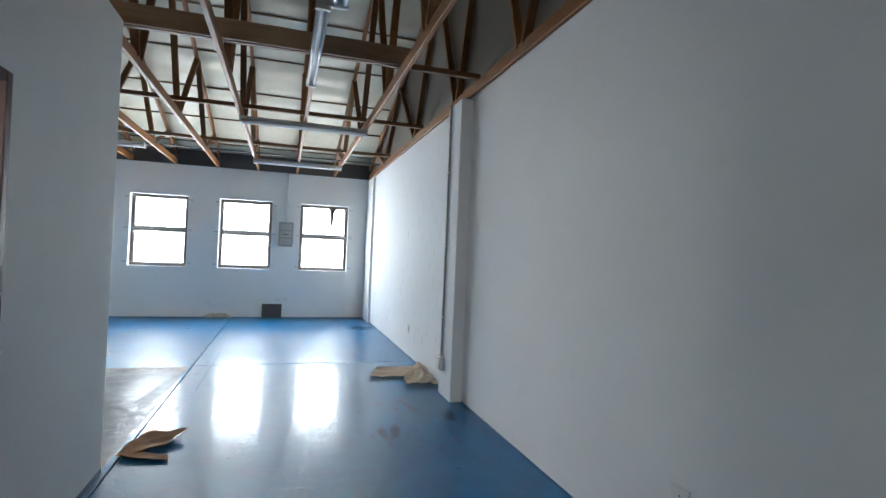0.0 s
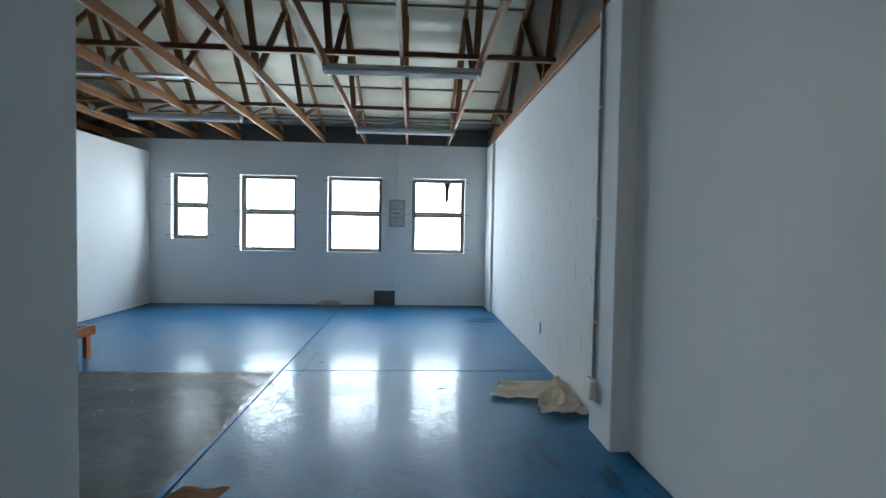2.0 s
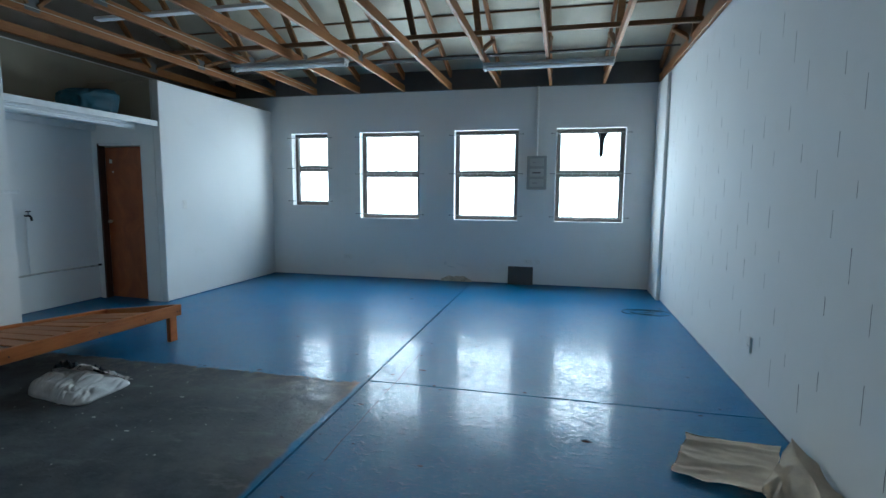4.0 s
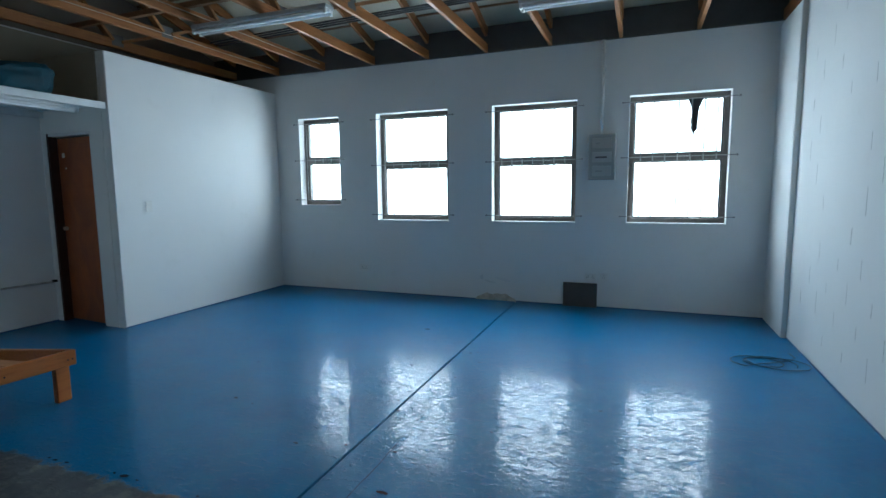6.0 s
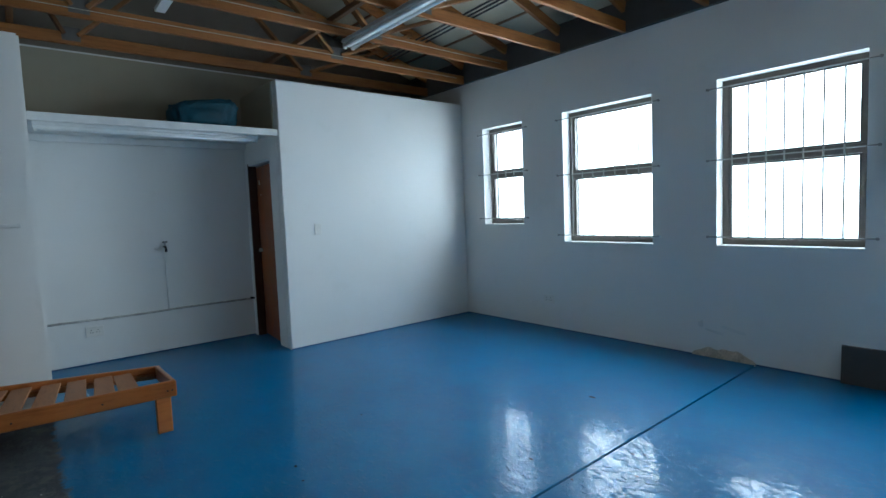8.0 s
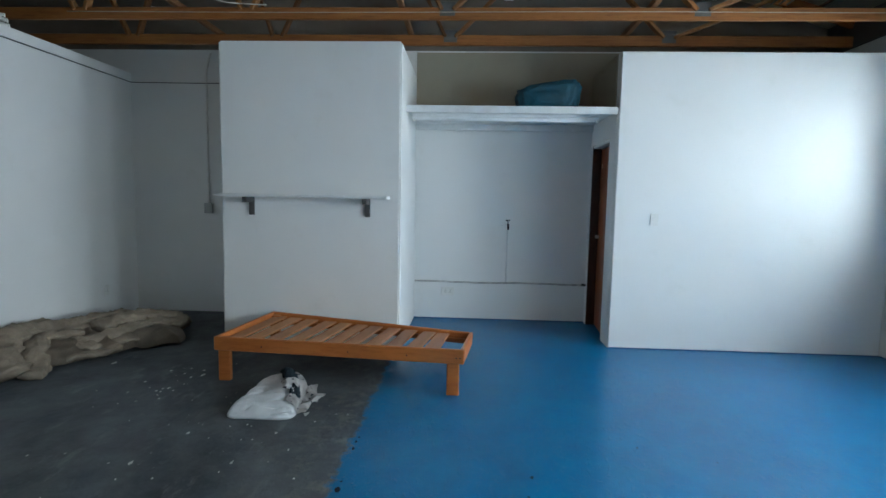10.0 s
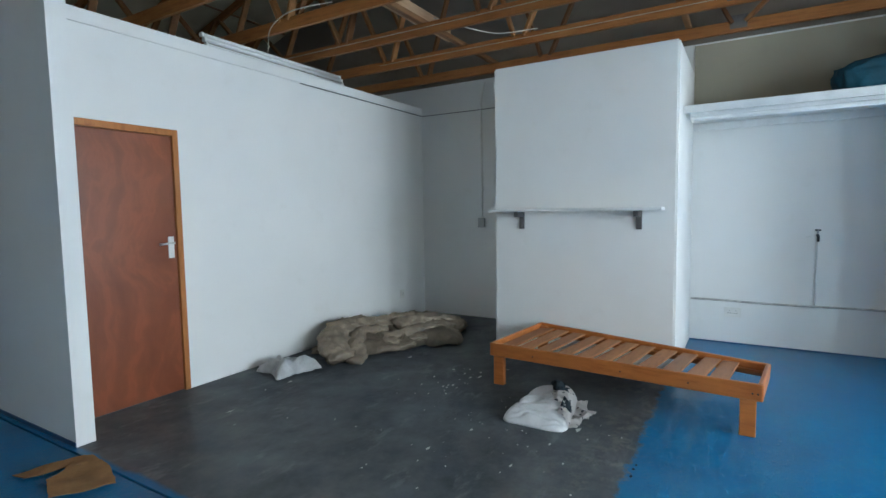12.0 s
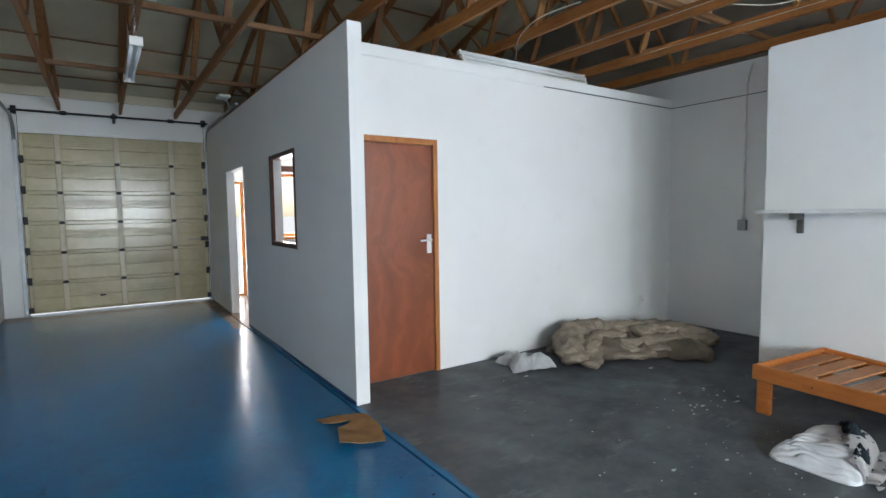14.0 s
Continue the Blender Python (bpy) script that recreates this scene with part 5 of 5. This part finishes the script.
# water pipe and tap in the alcove
tp = thing("water_tap", "old tap on a pipe painted with the wall", "tap", at=(XW, 8.14, 0))
part("feed_pipe", rod([(0.016, y, 0.445 + 0.004 * math.sin(y * 5)) for y in np.linspace(-1.07, 0.90, 9)], 0.011, n=10), PIPE_DIRT, tp, smooth=True)
part("riser", rod(((0.016, 0.0, 0.45), (0.016, 0.0, 1.11)), 0.0075, n=10), SHELF_PAINT, tp, smooth=True)
tv = part("valve", rod(((0.002, 0, 1.13), (0.075, 0, 1.13), (0.095, 0, 1.11), (0.098, 0, 1.075)), 0.012, n=10), BLACK, tp, "dull dark tap body", smooth=True)
part("tap_head", rod(((0.055, 0, 1.135), (0.055, 0, 1.185)), 0.009, n=8), GALV, tv)
part("tap_lever", rod(((0.055, -0.024, 1.180), (0.055, 0.024, 1.180)), 0.008, n=8), BLACK, tv)
part("pipe_end", rod(((0.016, 0.88, 0.45), (0.05, 0.91, 0.45)), 0.014, n=10), BLACK, tp)
part("elbow_plate", box(0.0, 0.02, -0.09, -0.05, 1.10, 1.12, 0.003), PAINT, tp)

# cables in the roof
def cable(name, label, pts, r, material):
    out = []
    for a, b in zip(pts, pts[1:]):
        for k in range(8):
            q = Vector(a).lerp(Vector(b), k / 8)
            q.z += 0.010 * noise.noise(q * 2.1)
            q.x += 0.008 * noise.noise(q * 1.7 + Vector((3, 0, 0)))
            out.append(q)
    out.append(Vector(pts[-1]))
    for _ in range(12):
        out = [out[0]] + [(p + 2 * q + r2) / 4 for p, q, r2 in zip(out, out[1:], out[2:])] + [out[-1]]
    return tagged(finish(name, rod(out, r, n=6), material, smooth=True), label, "cable", "cables in the roof")


cable("white_cable", "thin white cable along a truss chord", ((-4.335, 3.9, 3.085), (-4.335, 6.0, 3.075), (-4.338, 9.0, 3.09), (-4.335, 11.4, 3.08)), 0.0035, CABLE_W)
cable("white_cable", "thin white cable along a truss chord", ((-3.57, 2.9, 3.09), (-3.575, 5.2, 3.08), (-3.575, 8.3, 3.09), (-3.575, 11.4, 3.08)), 0.0035, CABLE_W)
cable("white_cable", "loose white cable hanging between the trusses", ((-2.81, 4.6, 3.14), (-2.6, 4.3, 3.06), (-2.7, 3.95, 3.02), (-2.95, 3.66, 2.95), (-3.05, 3.5, 2.92)), 0.0045, CABLE_W)
cable("white_cable", "loose white cable hanging between the trusses", ((-3.57, 5.1, 3.15), (-3.8, 5.35, 3.07), (-4.1, 5.5, 3.07), (-4.33, 5.8, 3.14)), 0.005, CABLE_W)
cable("white_cable", "loose white cable hanging between the trusses", ((-2.05, 4.9, 3.17), (-2.4, 5.1, 3.12), (-2.81, 5.15, 3.15)), 0.005, CABLE_W)
for k in range(3):
    cable("black_cable", "black cable strung across the trusses near the window wall", ((-4.3, 10.25 + 0.07 * k, 3.14), (-2.8, 10.15 + 0.06 * k, 3.14), (-1.3, 10.1 + 0.05 * k, 3.14), (0.2, 10.08 + 0.03 * k, 3.14), (1.7, 10.1, 3.14)), 0.009, BLACK)

# thin dark strips that draw the line of shadow and dirt at the wall foot
for x0, x1, y0, y1 in ((-4.48, 1.715, YN - 0.003, YN), (-4.48, -4.477, 9.06, YN), (XE - 0.003, XE, 5.55, 10.86), (XE - 0.003, XE, YS, 5.15), (XW, XW + 0.003, 7.06, 9.06)):
    structure("wall_foot_strip", box(x0, x1, y0, y1, 0.0, 0.011), SKIRT, "dark blue wall foot strip for floor paint, dirt and painted-in shade", "trim")
# floor paint carried up the foot of the office wall
structure("wall_foot_strip", box(OX, OX + 0.004, 0.68, 4.05, 0.0, 0.03), SKIRT, "dark blue wall foot strip for floor paint, dirt and painted-in shade", "trim")

# flakes of paint and plaster on the bare concrete
fk = bmesh.new()
rng = random.Random(4)
for k in range(120):
    x, y = rng.uniform(-4.1, -1.15), rng.uniform(3.8, 6.95)
    if k < 60:
        x, y = rng.gauss(-2.3, 0.5), rng.gauss(6.2, 0.45)
    if 60 <= k < 90:
        x, y = rng.gauss(-3.2, 0.28), rng.gauss(5.52, 0.12)
    if not (-4.1 < x < -1.1 and 3.8 < y < 6.95):
        continue
    r = rng.uniform(0.003, 0.009) * (2.8 if k % 9 == 0 else 1.2 if 60 <= k < 90 else 0.8)
    n = rng.randint(4, 6)
    ph = rng.random() * 6
    vs = [fk.verts.new((x + 1.7 * r * (0.3 + rng.random()) * math.cos(ph + q * math.tau / n), y + 0.8 * r * (0.5 + rng.random()) * math.sin(ph + q * math.tau / n), 0.002 + rng.random() * 0.004)) for q in range(n)]
    fk.faces.new(vs)
tagged(finish("paint_flakes", fk, DEBRIS), "scattered pale paint flakes on bare concrete", "debris", kind="stuff")

# old hairline crack beside the joint, and the joints that show through the block wall's paint
ck = bmesh.new()
pts = []
for k in range(60):
    y = 5.75 + 2.1 * k / 59
    pts.append((-0.745 + 0.012 * noise.noise((y * 3, 0, 0)) + 0.004 * noise.noise((y * 21, 4, 0)), y, 0.0018 + 0.0022 * abs(noise.noise((y * 5, 2, 2)))))
for a, b in zip(pts, pts[1:]):
    if noise.noise((a[1] * 4.5, 9, 1)) < -0.22:
        continue
    w = a[2]
    ck.faces.new([ck.verts.new(q) for q in ((a[0] - w, a[1], 0.0012), (a[0] + w, a[1], 0.0012), (b[0] + w, b[1], 0.0012), (b[0] - w, b[1], 0.0012))])
tagged(finish("floor_crack", ck, JOINT), "thin dark broken crack in the blue floor", "crack", kind="structure")

rng = random.Random(11)
taken = set()
for k in range(360):
    row = rng.randint(1, 13)
    col = rng.randint(0, 26)
    y = 0.9 + 0.4 * col + (0.2 if row % 2 else 0.0)
    if 5.0 < y < 5.7 or y > 10.7 or y < 5.0:
        continue
    if (row, col) in taken:
        continue
    taken.add((row, col))
    z = 0.2 * row + 0.01
    ln = rng.uniform(0.07, 0.19)
    bm = bmesh.new()
    zs = np.linspace(z, z + ln, 7)
    edge = [(y + 0.004 * noise.noise((zz * 14, y, 0)), zz, 0.0016 + 0.0034 * abs(noise.noise((zz * 9, y, 5)))) for zz in zs]
    lo = [bm.verts.new((XE - 0.0015, yy - w, zz)) for yy, zz, w in edge]
    hi = [bm.verts.new((XE - 0.0015, yy + w, zz)) for yy, zz, w in edge]
    for q in range(6):
        bm.faces.new((lo[q], hi[q], hi[q + 1], lo[q + 1]))
    part("block_joint", bm, DARK_PANEL, wall_east)

# dark specks of old paint and grit on the blue floor
dk = bmesh.new()
rng = random.Random(8)
for k in range(110):
    if k < 34:
        x, y = rng.uniform(-2.9, 1.6), 7.07 + rng.gauss(0, 0.03)
    elif k < 70:
        x, y = rng.gauss(-0.85, 0.25), rng.uniform(5.2, 9.8)
    else:
        x, y = rng.uniform(-2.5, 1.6), rng.uniform(2.6, 10.5)
    if x < -0.95 and y < 7.05:
        continue
    r = rng.uniform(0.003, 0.010) * (2.2 if k % 7 == 0 else 1)
    n = rng.randint(5, 7)
    ph = rng.random() * 6
    dk.faces.new([dk.verts.new((x + 1.6 * r * (0.5 + rng.random()) * math.cos(ph + q * math.tau / n), y + 0.8 * r * (0.5 + rng.random()) * math.sin(ph + q * math.tau / n), 0.0016 + 0.003 * rng.random())) for q in range(n)])
tagged(finish("grit", dk, JOINT), "dark specks of grit on the blue floor", "debris", kind="stuff")
